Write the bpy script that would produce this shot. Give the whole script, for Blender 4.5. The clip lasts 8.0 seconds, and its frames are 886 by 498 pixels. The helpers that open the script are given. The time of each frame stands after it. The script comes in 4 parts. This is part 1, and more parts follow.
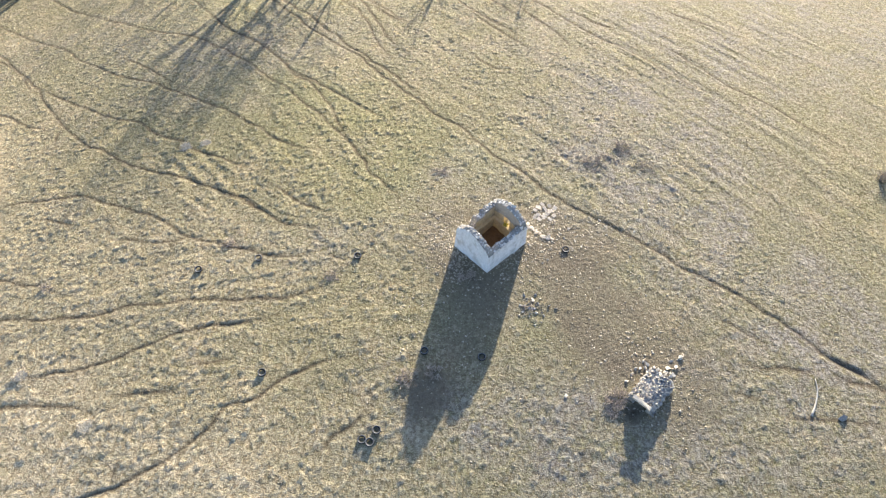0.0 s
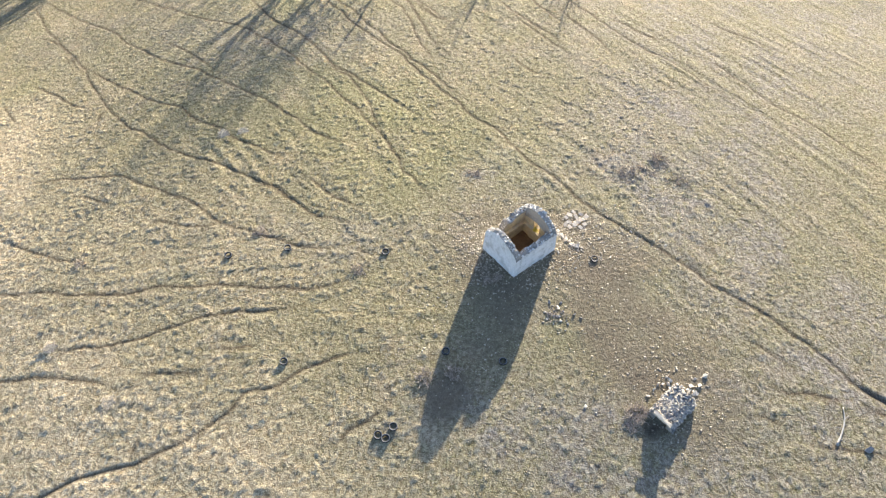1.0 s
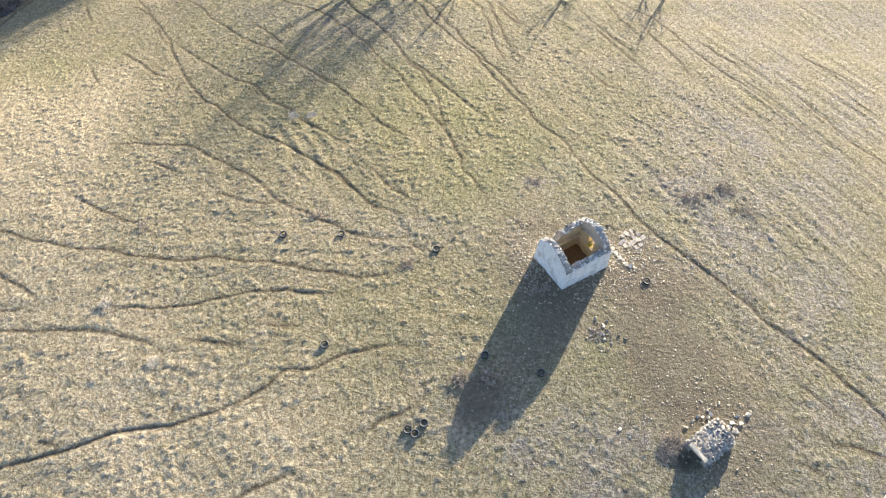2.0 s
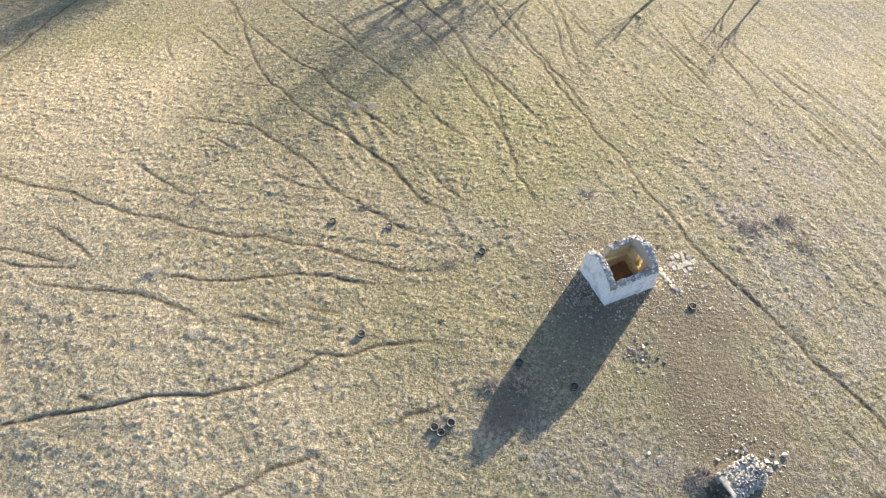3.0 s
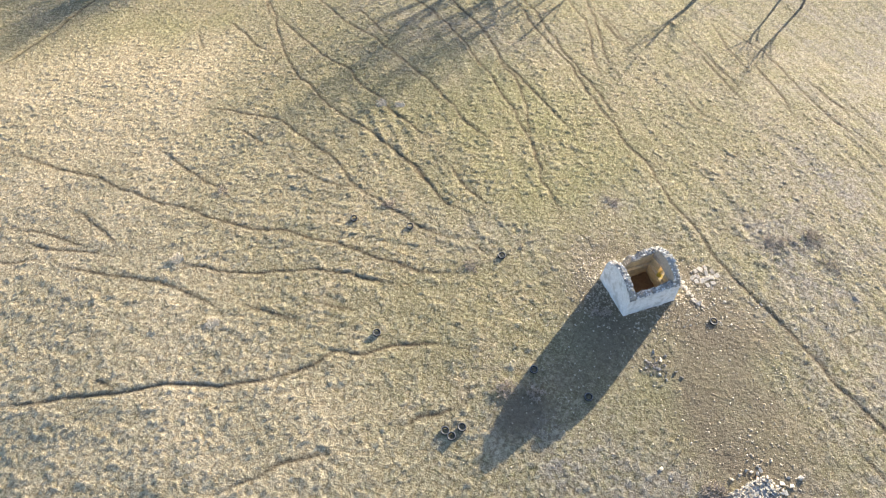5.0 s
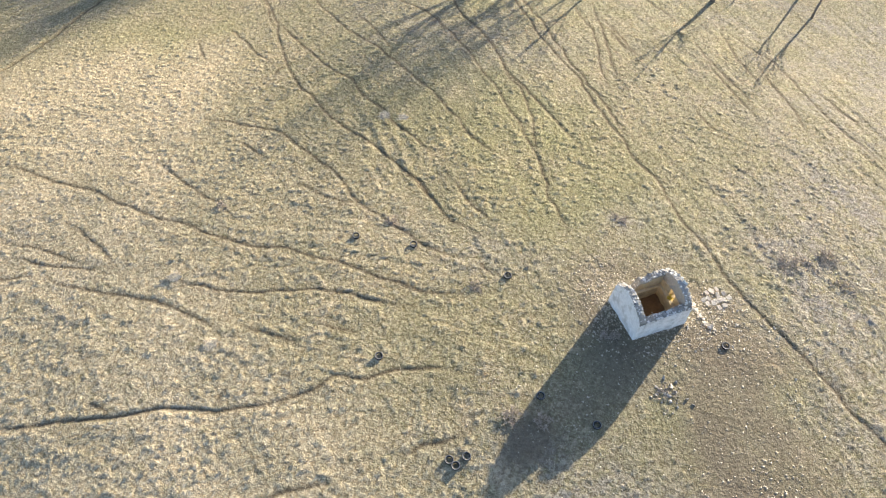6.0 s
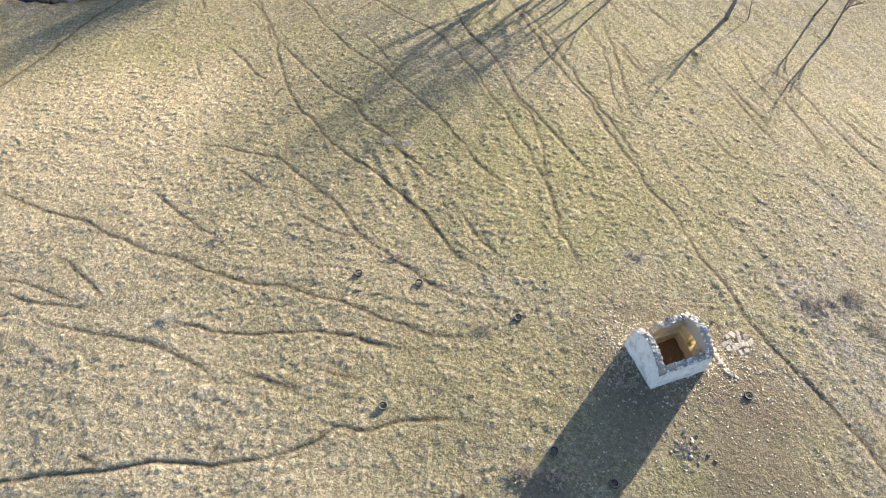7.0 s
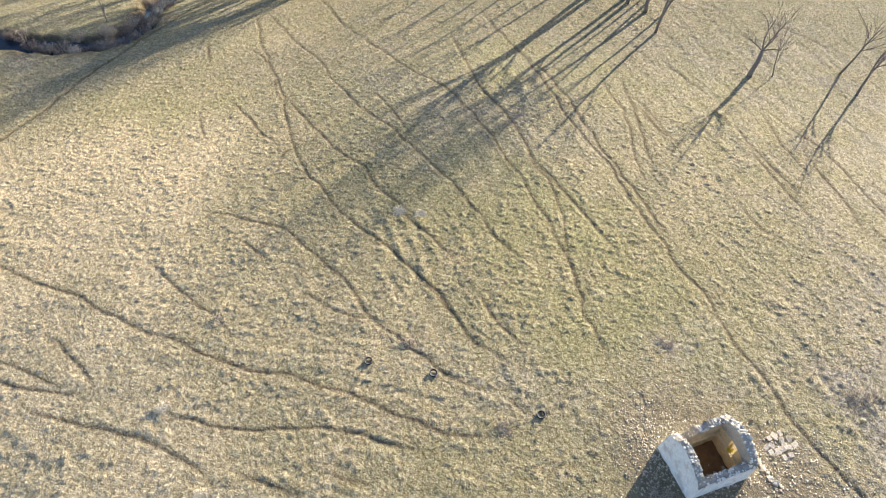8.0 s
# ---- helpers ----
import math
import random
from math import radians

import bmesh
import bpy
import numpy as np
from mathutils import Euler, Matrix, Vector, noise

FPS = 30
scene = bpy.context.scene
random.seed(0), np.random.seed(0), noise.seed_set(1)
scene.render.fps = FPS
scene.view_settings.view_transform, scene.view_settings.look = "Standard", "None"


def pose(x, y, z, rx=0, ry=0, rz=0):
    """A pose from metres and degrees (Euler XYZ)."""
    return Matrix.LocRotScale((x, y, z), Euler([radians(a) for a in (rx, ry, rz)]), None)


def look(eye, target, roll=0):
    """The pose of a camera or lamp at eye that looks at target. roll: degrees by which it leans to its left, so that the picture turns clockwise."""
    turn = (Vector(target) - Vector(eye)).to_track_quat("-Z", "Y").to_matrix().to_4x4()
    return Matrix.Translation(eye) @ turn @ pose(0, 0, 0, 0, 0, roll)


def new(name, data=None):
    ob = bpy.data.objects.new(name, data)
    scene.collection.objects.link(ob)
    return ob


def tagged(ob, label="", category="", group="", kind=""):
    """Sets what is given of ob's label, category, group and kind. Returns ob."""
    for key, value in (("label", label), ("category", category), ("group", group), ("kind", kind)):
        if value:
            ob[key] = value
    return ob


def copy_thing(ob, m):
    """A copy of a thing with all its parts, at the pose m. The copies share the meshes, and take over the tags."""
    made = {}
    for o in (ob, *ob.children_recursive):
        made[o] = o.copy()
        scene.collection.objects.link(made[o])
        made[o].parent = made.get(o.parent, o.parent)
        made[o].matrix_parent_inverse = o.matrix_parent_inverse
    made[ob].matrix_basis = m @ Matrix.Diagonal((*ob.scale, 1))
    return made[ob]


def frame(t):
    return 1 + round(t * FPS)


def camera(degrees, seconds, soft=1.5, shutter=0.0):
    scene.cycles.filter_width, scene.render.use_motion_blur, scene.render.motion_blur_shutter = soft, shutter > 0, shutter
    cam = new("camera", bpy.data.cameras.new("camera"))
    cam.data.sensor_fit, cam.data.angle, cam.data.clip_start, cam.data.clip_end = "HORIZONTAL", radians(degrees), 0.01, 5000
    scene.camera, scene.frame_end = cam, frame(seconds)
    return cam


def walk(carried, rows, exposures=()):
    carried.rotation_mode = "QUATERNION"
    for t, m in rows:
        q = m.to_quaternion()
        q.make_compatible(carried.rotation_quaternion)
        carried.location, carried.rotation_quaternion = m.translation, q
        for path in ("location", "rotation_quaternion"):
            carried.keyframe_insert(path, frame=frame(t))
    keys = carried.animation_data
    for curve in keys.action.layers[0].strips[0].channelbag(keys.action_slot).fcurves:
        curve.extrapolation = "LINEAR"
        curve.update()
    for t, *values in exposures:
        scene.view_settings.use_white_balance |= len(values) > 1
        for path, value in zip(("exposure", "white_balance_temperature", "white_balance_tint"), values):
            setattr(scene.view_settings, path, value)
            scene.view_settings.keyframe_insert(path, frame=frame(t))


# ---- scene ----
cam = camera(64.5, 8.0, soft=1.15)


def eye(x, y, z, yaw, pitch, roll):
    return pose(x, y, z, 90 + pitch, 0, yaw) @ pose(0, 0, 0, 0, 0, roll)


walk(cam, [
    (0.0, eye(0.00, 0.00, 45.00, 0.00, -57.80, -0.05)),
    (0.5, eye(-0.01, 0.03, 44.95, 1.60, -57.78, -0.02)),
    (1.0, eye(-0.01, 0.04, 44.95, 4.26, -57.75, 0.00)),
    (1.5, eye(-0.01, 0.04, 44.94, 7.82, -57.71, 0.06)),
    (2.8, eye(0.10, -0.03, 44.75, 18.19, -57.43, 0.08)),
    (3.0, eye(0.11, -0.05, 44.73, 19.16, -57.39, 0.12)),
    (3.5, eye(0.21, -0.05, 44.72, 21.31, -57.37, 0.06)),
    (4.0, eye(0.33, 0.02, 44.75, 21.96, -57.45, -0.12)),
    (5.5, eye(-0.13, 0.95, 44.55, 22.82, -57.57, -0.10)),
    (6.0, eye(-0.72, 2.03, 44.33, 22.85, -57.59, -0.08)),
    (6.5, eye(-1.53, 3.54, 44.09, 22.91, -57.70, -0.07)),
    (7.0, eye(-2.55, 5.21, 43.80, 22.92, -57.72, -0.02)),
    (7.5, eye(-3.91, 7.33, 43.45, 23.10, -57.82, 0.05)),
    (7.7, eye(-4.49, 8.25, 43.38, 23.20, -57.93, 0.06)),
    (7.8, eye(-4.79, 8.68, 43.30, 23.23, -57.16, 0.08)),
    (7.9, eye(-5.09, 9.10, 43.22, 23.25, -56.36, 0.11)),
    (8.0, eye(-5.39, 9.49, 43.14, 23.27, -55.56, 0.13)),
], exposures=[(0.0, 1.75, 6390, 11.5), (1.5, 1.75, 6420, 11.5), (4.0, 1.77, 6590, 11), (8.0, 1.72, 6650, 10.5)])

# ---- light ----
SUN_ELEVATION, SUN_TURN = 8.3, 16.0
world = bpy.data.worlds.new("sky")
scene.world = world
world.use_nodes = True
wt = world.node_tree
sky = wt.nodes.new("ShaderNodeTexSky")
sky.sky_type, sky.sun_disc = "NISHITA", False
sky.sun_elevation, sky.sun_rotation = radians(SUN_ELEVATION), radians(SUN_TURN)
sky.altitude, sky.dust_density, sky.ozone_density = 300, 0.6, 2.2
tone = wt.nodes.new("ShaderNodeMix")
tone.data_type, tone.blend_type = "RGBA", "MULTIPLY"
tone.inputs[0].default_value, tone.inputs[7].default_value = 1.0, (1.06, 0.955, 1.03, 1.0)
wt.links.new(sky.outputs[0], tone.inputs[6])
wt.links.new(tone.outputs[2], wt.nodes["Background"].inputs[0])
wt.nodes["Background"].inputs[1].default_value = 0.13

sun_way = Vector((math.sin(radians(SUN_TURN)) * math.cos(radians(SUN_ELEVATION)),
                  math.cos(radians(SUN_TURN)) * math.cos(radians(SUN_ELEVATION)), math.sin(radians(SUN_ELEVATION))))
sun = new("sun", bpy.data.lights.new("sun", "SUN"))
sun.data.energy, sun.data.angle, sun.data.color = 5.0, radians(0.6), (1.0, 0.925, 0.765)
sun.matrix_world = look(tuple(sun_way * 150), (0, 0, 0))


# ---- materials ----
class Mat:
    """A small node-graph writer."""

    def __init__(self, name, rough=0.9, spec=0.2):
        self.m = bpy.data.materials.new(name)
        self.m.use_nodes = True
        self.t = self.m.node_tree
        self.b = self.t.nodes["Principled BSDF"]
        self.b.inputs["Roughness"].default_value = rough
        self.b.inputs["Specular IOR Level"].default_value = spec
        self.co = self.t.nodes.new("ShaderNodeTexCoord").outputs["Object"]

    def noise(self, scale, detail=5.0, rough=0.6, co=None):
        n = self.t.nodes.new("ShaderNodeTexNoise")
        n.inputs["Scale"].default_value, n.inputs["Detail"].default_value = scale, detail
        n.inputs["Roughness"].default_value = rough
        self.t.links.new(co or self.co, n.inputs["Vector"])
        return n.outputs["Fac"]

    def ramp(self, fac, a, b):
        n = self.t.nodes.new("ShaderNodeMapRange")
        n.inputs["From Min"].default_value, n.inputs["From Max"].default_value = a, b
        self.t.links.new(fac, n.inputs["Value"])
        return n.outputs["Result"]

    def mix(self, fac, a, b):
        n = self.t.nodes.new("ShaderNodeMix")
        n.data_type = "RGBA"
        self.put(fac, n.inputs[0]), self.put(a, n.inputs[6]), self.put(b, n.inputs[7])
        return n.outputs[2]

    def math(self, kind, a, b):
        n = self.t.nodes.new("ShaderNodeMath")
        n.operation = kind
        self.put(a, n.inputs[0]), self.put(b, n.inputs[1])
        return n.outputs[0]

    def put(self, value, socket):
        if isinstance(value, bpy.types.NodeSocket):
            self.t.links.new(value, socket)
        elif isinstance(value, tuple):
            socket.default_value = (*value, 1.0)
        else:
            socket.default_value = value

    def attr(self, name):
        n = self.t.nodes.new("ShaderNodeAttribute")
        n.attribute_name = name
        return n.outputs["Fac"]

    def island(self):
        return self.t.nodes.new("ShaderNodeNewGeometry").outputs["Random Per Island"]

    def each(self):
        return self.t.nodes.new("ShaderNodeObjectInfo").outputs["Random"]

    def bump(self, height, strength=0.5, distance=0.02):
        n = self.t.nodes.new("ShaderNodeBump")
        n.inputs["Strength"].default_value, n.inputs["Distance"].default_value = strength, distance
        self.t.links.new(height, n.inputs["Height"])
        self.t.links.new(n.outputs[0], self.b.inputs["Normal"])

    def done(self, colour, rough=None):
        self.put(colour, self.b.inputs["Base Color"])
        if rough is not None:
            self.put(rough, self.b.inputs["Roughness"])
        return self.m


def pasture(k):
    """Straw, green, pale and sage-grey growth, and its grain."""
    big, mid, small = k.noise(0.06, 4), k.noise(0.35, 5), k.noise(1.7, 6, 0.7)
    clump, fine = k.noise(4.2, 3, 0.7), k.noise(12.0, 3, 0.75)
    tuft = k.attr("tuft")
    speck = k.math("ADD", k.math("MULTIPLY", clump, 0.6), k.math("MULTIPLY", fine, 0.4))
    # Grain is darker in the pits: litter, and shade put into the colour.
    grain = k.ramp(k.math("ADD", speck, k.math("MULTIPLY", tuft, 0.10)), 0.43, 0.63)
    straw = k.mix(grain, (0.215, 0.155, 0.080), (0.51, 0.425, 0.275))
    green = k.mix(grain, (0.132, 0.113, 0.052), (0.355, 0.320, 0.172))
    dry = k.math("ADD", k.math("ADD", k.math("MULTIPLY", mid, 0.6), k.math("MULTIPLY", small, 0.4)), k.math("MULTIPLY", tuft, 0.16))
    grass = k.mix(k.ramp(dry, 0.49, 0.70), green, straw)
    # Brown flecks of litter double as small shade painted among the grass.
    litter_shade = k.ramp(k.noise(6.5, 4, 0.75), 0.50, 0.66)
    grass = k.mix(k.math("MULTIPLY", litter_shade, 0.72), grass, (0.125, 0.085, 0.045))
    grass = k.mix(k.math("MULTIPLY", k.ramp(k.noise(8.5, 4, 0.75), 0.53, 0.66), 0.6), grass, (0.75, 0.63, 0.45))
    grass = k.mix(k.math("MULTIPLY", k.ramp(big, 0.45, 0.62), 0.4), grass, green)
    pale = k.mix(grain, (0.34, 0.250, 0.145), (0.80, 0.650, 0.42))
    grass = k.mix(k.math("MULTIPLY", k.attr("pale"), k.ramp(small, 0.25, 0.5)), grass, pale)
    lush = k.mix(grain, (0.135, 0.130, 0.045), (0.40, 0.385, 0.165))
    grass = k.mix(k.math("MULTIPLY", k.attr("lush"), k.ramp(small, 0.3, 0.6)), grass, lush)
    sage = k.mix(grain, (0.155, 0.127, 0.100), (0.41, 0.37, 0.31))
    grass = k.mix(k.math("MULTIPLY", k.attr("sage"), k.ramp(small, 0.32, 0.55)), grass, sage)
    return grass, small, clump, fine


def make_ground():
    k = Mat("dry_pasture", 0.95, 0.1)
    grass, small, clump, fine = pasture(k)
    soil_shade = k.mix(k.ramp(k.noise(4.0, 6, 0.7), 0.3, 0.7), (0.108, 0.086, 0.058), (0.222, 0.182, 0.124))
    soil_shade = k.mix(k.math("MULTIPLY", k.ramp(fine, 0.52, 0.66), 0.3), soil_shade, (0.40, 0.31, 0.22))
    col = k.mix(k.math("MULTIPLY", k.attr("soil_shade"), k.ramp(small, 0.1, 0.4)), grass, soil_shade)
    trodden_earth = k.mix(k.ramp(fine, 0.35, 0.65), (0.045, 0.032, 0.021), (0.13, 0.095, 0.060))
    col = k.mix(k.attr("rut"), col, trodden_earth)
    k.bump(k.math("ADD", k.math("MULTIPLY", clump, 2.0), fine), 0.7, 0.08)
    return k.done(col)


def make_blades():
    k = Mat("grass_blades", 0.85, 0.1)
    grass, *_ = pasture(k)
    r = k.math("ADD", k.math("MULTIPLY", k.attr("shade"), 0.62), k.math("MULTIPLY", k.island(), 0.38))
    col = k.mix(k.math("MULTIPLY", k.ramp(r, 0.3, 0.9), 0.75), grass, (0.81, 0.70, 0.51))
    col = k.mix(k.math("MULTIPLY", k.ramp(r, 0.42, 0.08), 0.75), col, (0.115, 0.080, 0.040))
    # Thin blades let part of the sun through.
    thin = k.t.nodes.new("ShaderNodeBsdfTranslucent")
    both = k.t.nodes.new("ShaderNodeMixShader")
    both.inputs[0].default_value = 0.25
    k.put(col, thin.inputs["Color"])
    k.t.links.new(k.b.outputs[0], both.inputs[1])
    k.t.links.new(thin.outputs[0], both.inputs[2])
    k.t.links.new(both.outputs[0], k.t.nodes["Material Output"].inputs["Surface"])
    return k.done(col)


def make_stone(name, a, b, lichen):
    k = Mat(name, 0.92, 0.2)
    col = k.mix(k.each(), a, b)
    n = k.noise(7.0, 6, 0.7)
    col = k.mix(k.ramp(n, 0.35, 0.75), col, lichen)
    k.bump(k.noise(18.0, 6, 0.7), 0.6, 0.03)
    return k.done(col)


def make_wall(name, base, stain, bare, amount):
    k = Mat(name, 0.93, 0.15)
    n = k.noise(1.3, 6, 0.65)
    col = k.mix(k.ramp(k.noise(6.0, 6, 0.7), 0.3, 0.7), base, stain)
    col = k.mix(k.math("MULTIPLY", k.ramp(n, 0.5, 0.64), amount), col, bare)
    k.bump(k.math("ADD", k.noise(5.0, 6, 0.7), n), 0.8, 0.06)
    return k.done(col)


def make_bark(name, a, b):
    k = Mat(name, 0.9, 0.15)
    col = k.mix(k.ramp(k.noise(9.0, 6, 0.7), 0.3, 0.7), a, b)
    k.bump(k.noise(25.0, 5, 0.7), 0.6, 0.02)
    return k.done(col)


def make_rubber(name, a, b, rough):
    k = Mat(name, rough, 0.4)
    col = k.mix(k.ramp(k.noise(14.0, 5, 0.7), 0.35, 0.7), a, b)
    k.bump(k.noise(40.0, 3), 0.3, 0.01)
    return k.done(col)


def make_water():
    k = Mat("stream_water", 0.06, 0.5)
    k.b.inputs["IOR"].default_value = 1.33
    k.bump(k.noise(3.0, 4), 0.25, 0.03)
    return k.done(k.mix(k.ramp(k.noise(0.8, 4), 0.3, 0.7), (0.012, 0.02, 0.035), (0.03, 0.04, 0.055)))


GROUND, BLADES = make_ground(), make_blades()
LIMESTONE = make_stone("limestone", (0.62, 0.53, 0.40), (0.90, 0.80, 0.64), (0.50, 0.43, 0.34))
GRIT = make_wall("stone_grit", (0.66, 0.57, 0.44), (0.46, 0.39, 0.29), (0.34, 0.29, 0.22), 0.6)
PAVING = make_stone("paving_slab", (0.56, 0.48, 0.38), (0.82, 0.72, 0.59), (0.44, 0.37, 0.29))
DARK_STONE = make_stone("weathered_stone", (0.20, 0.19, 0.18), (0.52, 0.48, 0.42), (0.16, 0.16, 0.15))
LIMEWASH = make_wall("limewashed_render", (0.88, 0.87, 0.85), (0.66, 0.65, 0.63), (0.44, 0.42, 0.37), 0.6)
PLASTER = make_wall("ochre_plaster", (0.66, 0.55, 0.36), (0.50, 0.40, 0.24), (0.36, 0.30, 0.22), 0.6)
CORE = make_wall("rubble_core", (0.42, 0.38, 0.32), (0.30, 0.28, 0.25), (0.20, 0.18, 0.15), 0.7)
DIRT = make_wall("earth_floor", (0.22, 0.13, 0.065), (0.14, 0.08, 0.04), (0.10, 0.06, 0.03), 0.6)
BARK = make_bark("grey_bark", (0.15, 0.125, 0.105), (0.32, 0.28, 0.24))
TWIG = make_bark("bare_twigs", (0.16, 0.125, 0.11), (0.31, 0.26, 0.225))
DRY_TWIG = make_bark("dry_shrub_twigs", (0.27, 0.215, 0.17), (0.56, 0.475, 0.38))
PALE_WOOD = make_bark("bleached_wood", (0.36, 0.32, 0.27), (0.58, 0.54, 0.47))
STRAW = make_bark("bleached_straw", (0.60, 0.50, 0.36), (0.88, 0.77, 0.58))
LEAF = make_bark("yellow_leaves", (0.40, 0.33, 0.05), (0.62, 0.50, 0.08))
TREAD = make_rubber("tyre_rubber", (0.012, 0.012, 0.013), (0.032, 0.03, 0.028), 0.7)
# Upper sidewall: dust grey, made paler by sun glare put into the colour.
SIDEWALL = make_rubber("dusty_glare_sidewall", (0.10, 0.097, 0.092), (0.34, 0.33, 0.31), 0.45)
WATER = make_water()


# ---- ground: one sheet ----
def sat(u, lo, hi, length=0.7):
    u = np.asarray(u, float)
    over = hi + length * (1 - np.exp(-(np.maximum(u, hi) - hi) / length))
    under = lo - length * (1 - np.exp((np.minimum(u, lo) - lo) / length))
    return np.where(u > hi, over, np.where(u < lo, under, u))


def hill(x, y):
    """The broad shape of the hillside."""
    a, b = sat(np.asarray(x) / 30, -1.4, 1.0), sat((np.asarray(y) - 42) / 30, -1.2, 0.7)
    return 0.847 * a - 5.206 * b - 1.759 * a * a - 0.005 * a * b - 2.095 * b * b


def vnoise(x, y, size, seed):
    """Smooth value noise from 0 to 1 on arrays."""
    u, v = x / size, y / size
    i, j = np.floor(u).astype(np.int64), np.floor(v).astype(np.int64)
    fu, fv = u - i, v - j
    fu, fv = fu * fu * (3 - 2 * fu), fv * fv * (3 - 2 * fv)

    def lattice(p, q):
        h = (p * 374761393 + q * 668265263 + seed * 2147483647) & 0xFFFFFFFF
        h = ((h ^ (h >> 13)) * 1274126177) & 0xFFFFFFFF
        return ((h ^ (h >> 16)) & 0xFFFF) / 65535.0

    top = lattice(i, j) * (1 - fu) + lattice(i + 1, j) * fu
    low = lattice(i, j + 1) * (1 - fu) + lattice(i + 1, j + 1) * fu
    return top * (1 - fv) + low * fv


def stretch(bands, far):
    """Grid lines: an even step within each band (from, to, step), then ever wider ones as far as the horizon."""
    near = np.concatenate([np.arange(lo, hi - step / 2, step) for lo, hi, step in bands] + [[bands[-1][1]]])
    wider = bands[0][2] * np.cumsum(1.35 ** np.arange(1, 40))
    wider = wider[wider < far]
    return np.concatenate([near[0] - wider[::-1], near, near[-1] + wider])


XS = stretch([(-88, -58, 0.2), (-58, 36, 0.12), (36, 52, 0.2)], 2600)
YS = stretch([(-7, 62, 0.12), (62, 97, 0.2)], 2600)
GX, GY = np.meshgrid(XS, YS)
NEAR = ((GX > -95) & (GX < 57) & (GY > -11) & (GY < 102)).astype(float)

# Trodden tracks: points along each, half width, depth.
TRACKS = []


def trodden(pts, half, depth):
    TRACKS.append((pts, half, depth))


trodden([(-30.8, 78.5), (-27.0, 74.0), (-23.7, 70.3), (-20.8, 67.5), (-19.3, 65.7), (-16.1, 61.2), (-13.1, 57.4), (-10.0, 53.8), (-8.3, 51.9), (-6.5, 49.3), (-4.6, 47.1), (-3.4, 45.5), (-1.8, 43.9), (-0.7, 42.2), (1.0, 40.6), (2.3, 39.3), (3.0, 38.0), (3.9, 36.9), (5.3, 35.6), (6.5, 34.4), (7.4, 33.3), (8.4, 32.3), (9.7, 31.1), (11.6, 29.7), (13.5, 28.4), (15.3, 26.8), (16.7, 25.6), (18.5, 24.4), (19.8, 23.5), (21.1, 22.4), (22.8, 21.2), (24.0, 20.0), (24.9, 18.8), (25.7, 18.2), (26.9, 17.4), (28.4, 16.3), (30.5, 14.9)], 0.19, 0.13)
trodden([(-21.4, 68.3), (-18.3, 65.5), (-14.7, 61.3), (-12.1, 57.9), (-9.2, 53.7), (-6.8, 50.8), (-5.0, 48.9), (-3.4, 46.6), (-2.5, 45.3), (-1.6, 43.8)], 0.17, 0.12)
trodden([(-54.1, 77.0), (-50.4, 74.6), (-43.8, 68.8), (-39.0, 65.6), (-34.6, 62.6), (-30.8, 60.3), (-27.9, 59.1), (-25.0, 57.3), (-21.4, 54.2), (-18.8, 51.7), (-16.9, 49.3), (-15.3, 47.8), (-13.4, 45.8), (-11.8, 43.8), (-10.4, 42.3), (-9.3, 40.8), (-8.2, 39.4), (-7.4, 38.0), (-6.5, 36.4), (-5.8, 35.1), (-4.9, 33.9), (-3.9, 32.6), (-2.9, 30.9)], 0.19, 0.12)
trodden([(-16.1, 52.3), (-14.8, 50.2), (-13.6, 48.6), (-11.9, 47.2), (-10.6, 45.1), (-9.4, 42.8), (-8.6, 40.8), (-8.0, 39.2), (-7.4, 38.0)], 0.16, 0.1)
trodden([(-31.0, 70.7), (-27.9, 66.5), (-24.8, 62.0), (-22.0, 58.6), (-19.3, 56.2), (-17.4, 54.2), (-15.6, 51.7), (-13.8, 49.3), (-11.5, 47.4), (-10.0, 46.2), (-8.1, 44.4), (-6.6, 43.0), (-5.5, 41.9), (-4.4, 40.8)], 0.21, 0.13)
trodden([(-55.4, 69.1), (-51.5, 66.4), (-46.0, 62.3), (-41.3, 59.3), (-37.8, 55.9), (-33.9, 52.9), (-30.9, 51.1), (-27.7, 49.5), (-25.1, 47.8), (-22.7, 46.2), (-20.6, 44.9), (-18.8, 43.7), (-16.8, 42.0), (-14.9, 40.4), (-13.2, 39.0), (-11.3, 38.2), (-9.2, 37.6)], 0.17, 0.11)
trodden([(-34.9, 56.2), (-30.6, 53.5), (-27.4, 50.8), (-24.8, 48.4)], 0.13, 0.08)
trodden([(-41.2, 51.8), (-37.4, 49.0), (-33.3, 46.3), (-29.7, 44.3), (-26.9, 43.2), (-25.3, 41.7), (-22.9, 40.4), (-21.1, 38.9), (-19.2, 38.0), (-17.1, 36.8), (-15.3, 35.8), (-14.3, 35.6)], 0.18, 0.12)
trodden([(-56.9, 68.8), (-54.0, 65.5), (-50.7, 61.5), (-46.2, 56.8), (-41.2, 51.8), (-37.8, 47.3), (-34.8, 43.9), (-32.0, 41.3), (-28.8, 39.3), (-26.7, 37.9), (-23.9, 36.5), (-22.4, 36.1), (-20.1, 34.8), (-17.8, 33.9), (-15.5, 32.6), (-14.0, 31.6), (-12.5, 30.4), (-11.4, 29.7)], 0.18, 0.12)
trodden([(-52.5, 59.9), (-49.3, 58.7), (-46.4, 56.8), (-43.2, 53.3), (-39.9, 49.8)], 0.13, 0.08)
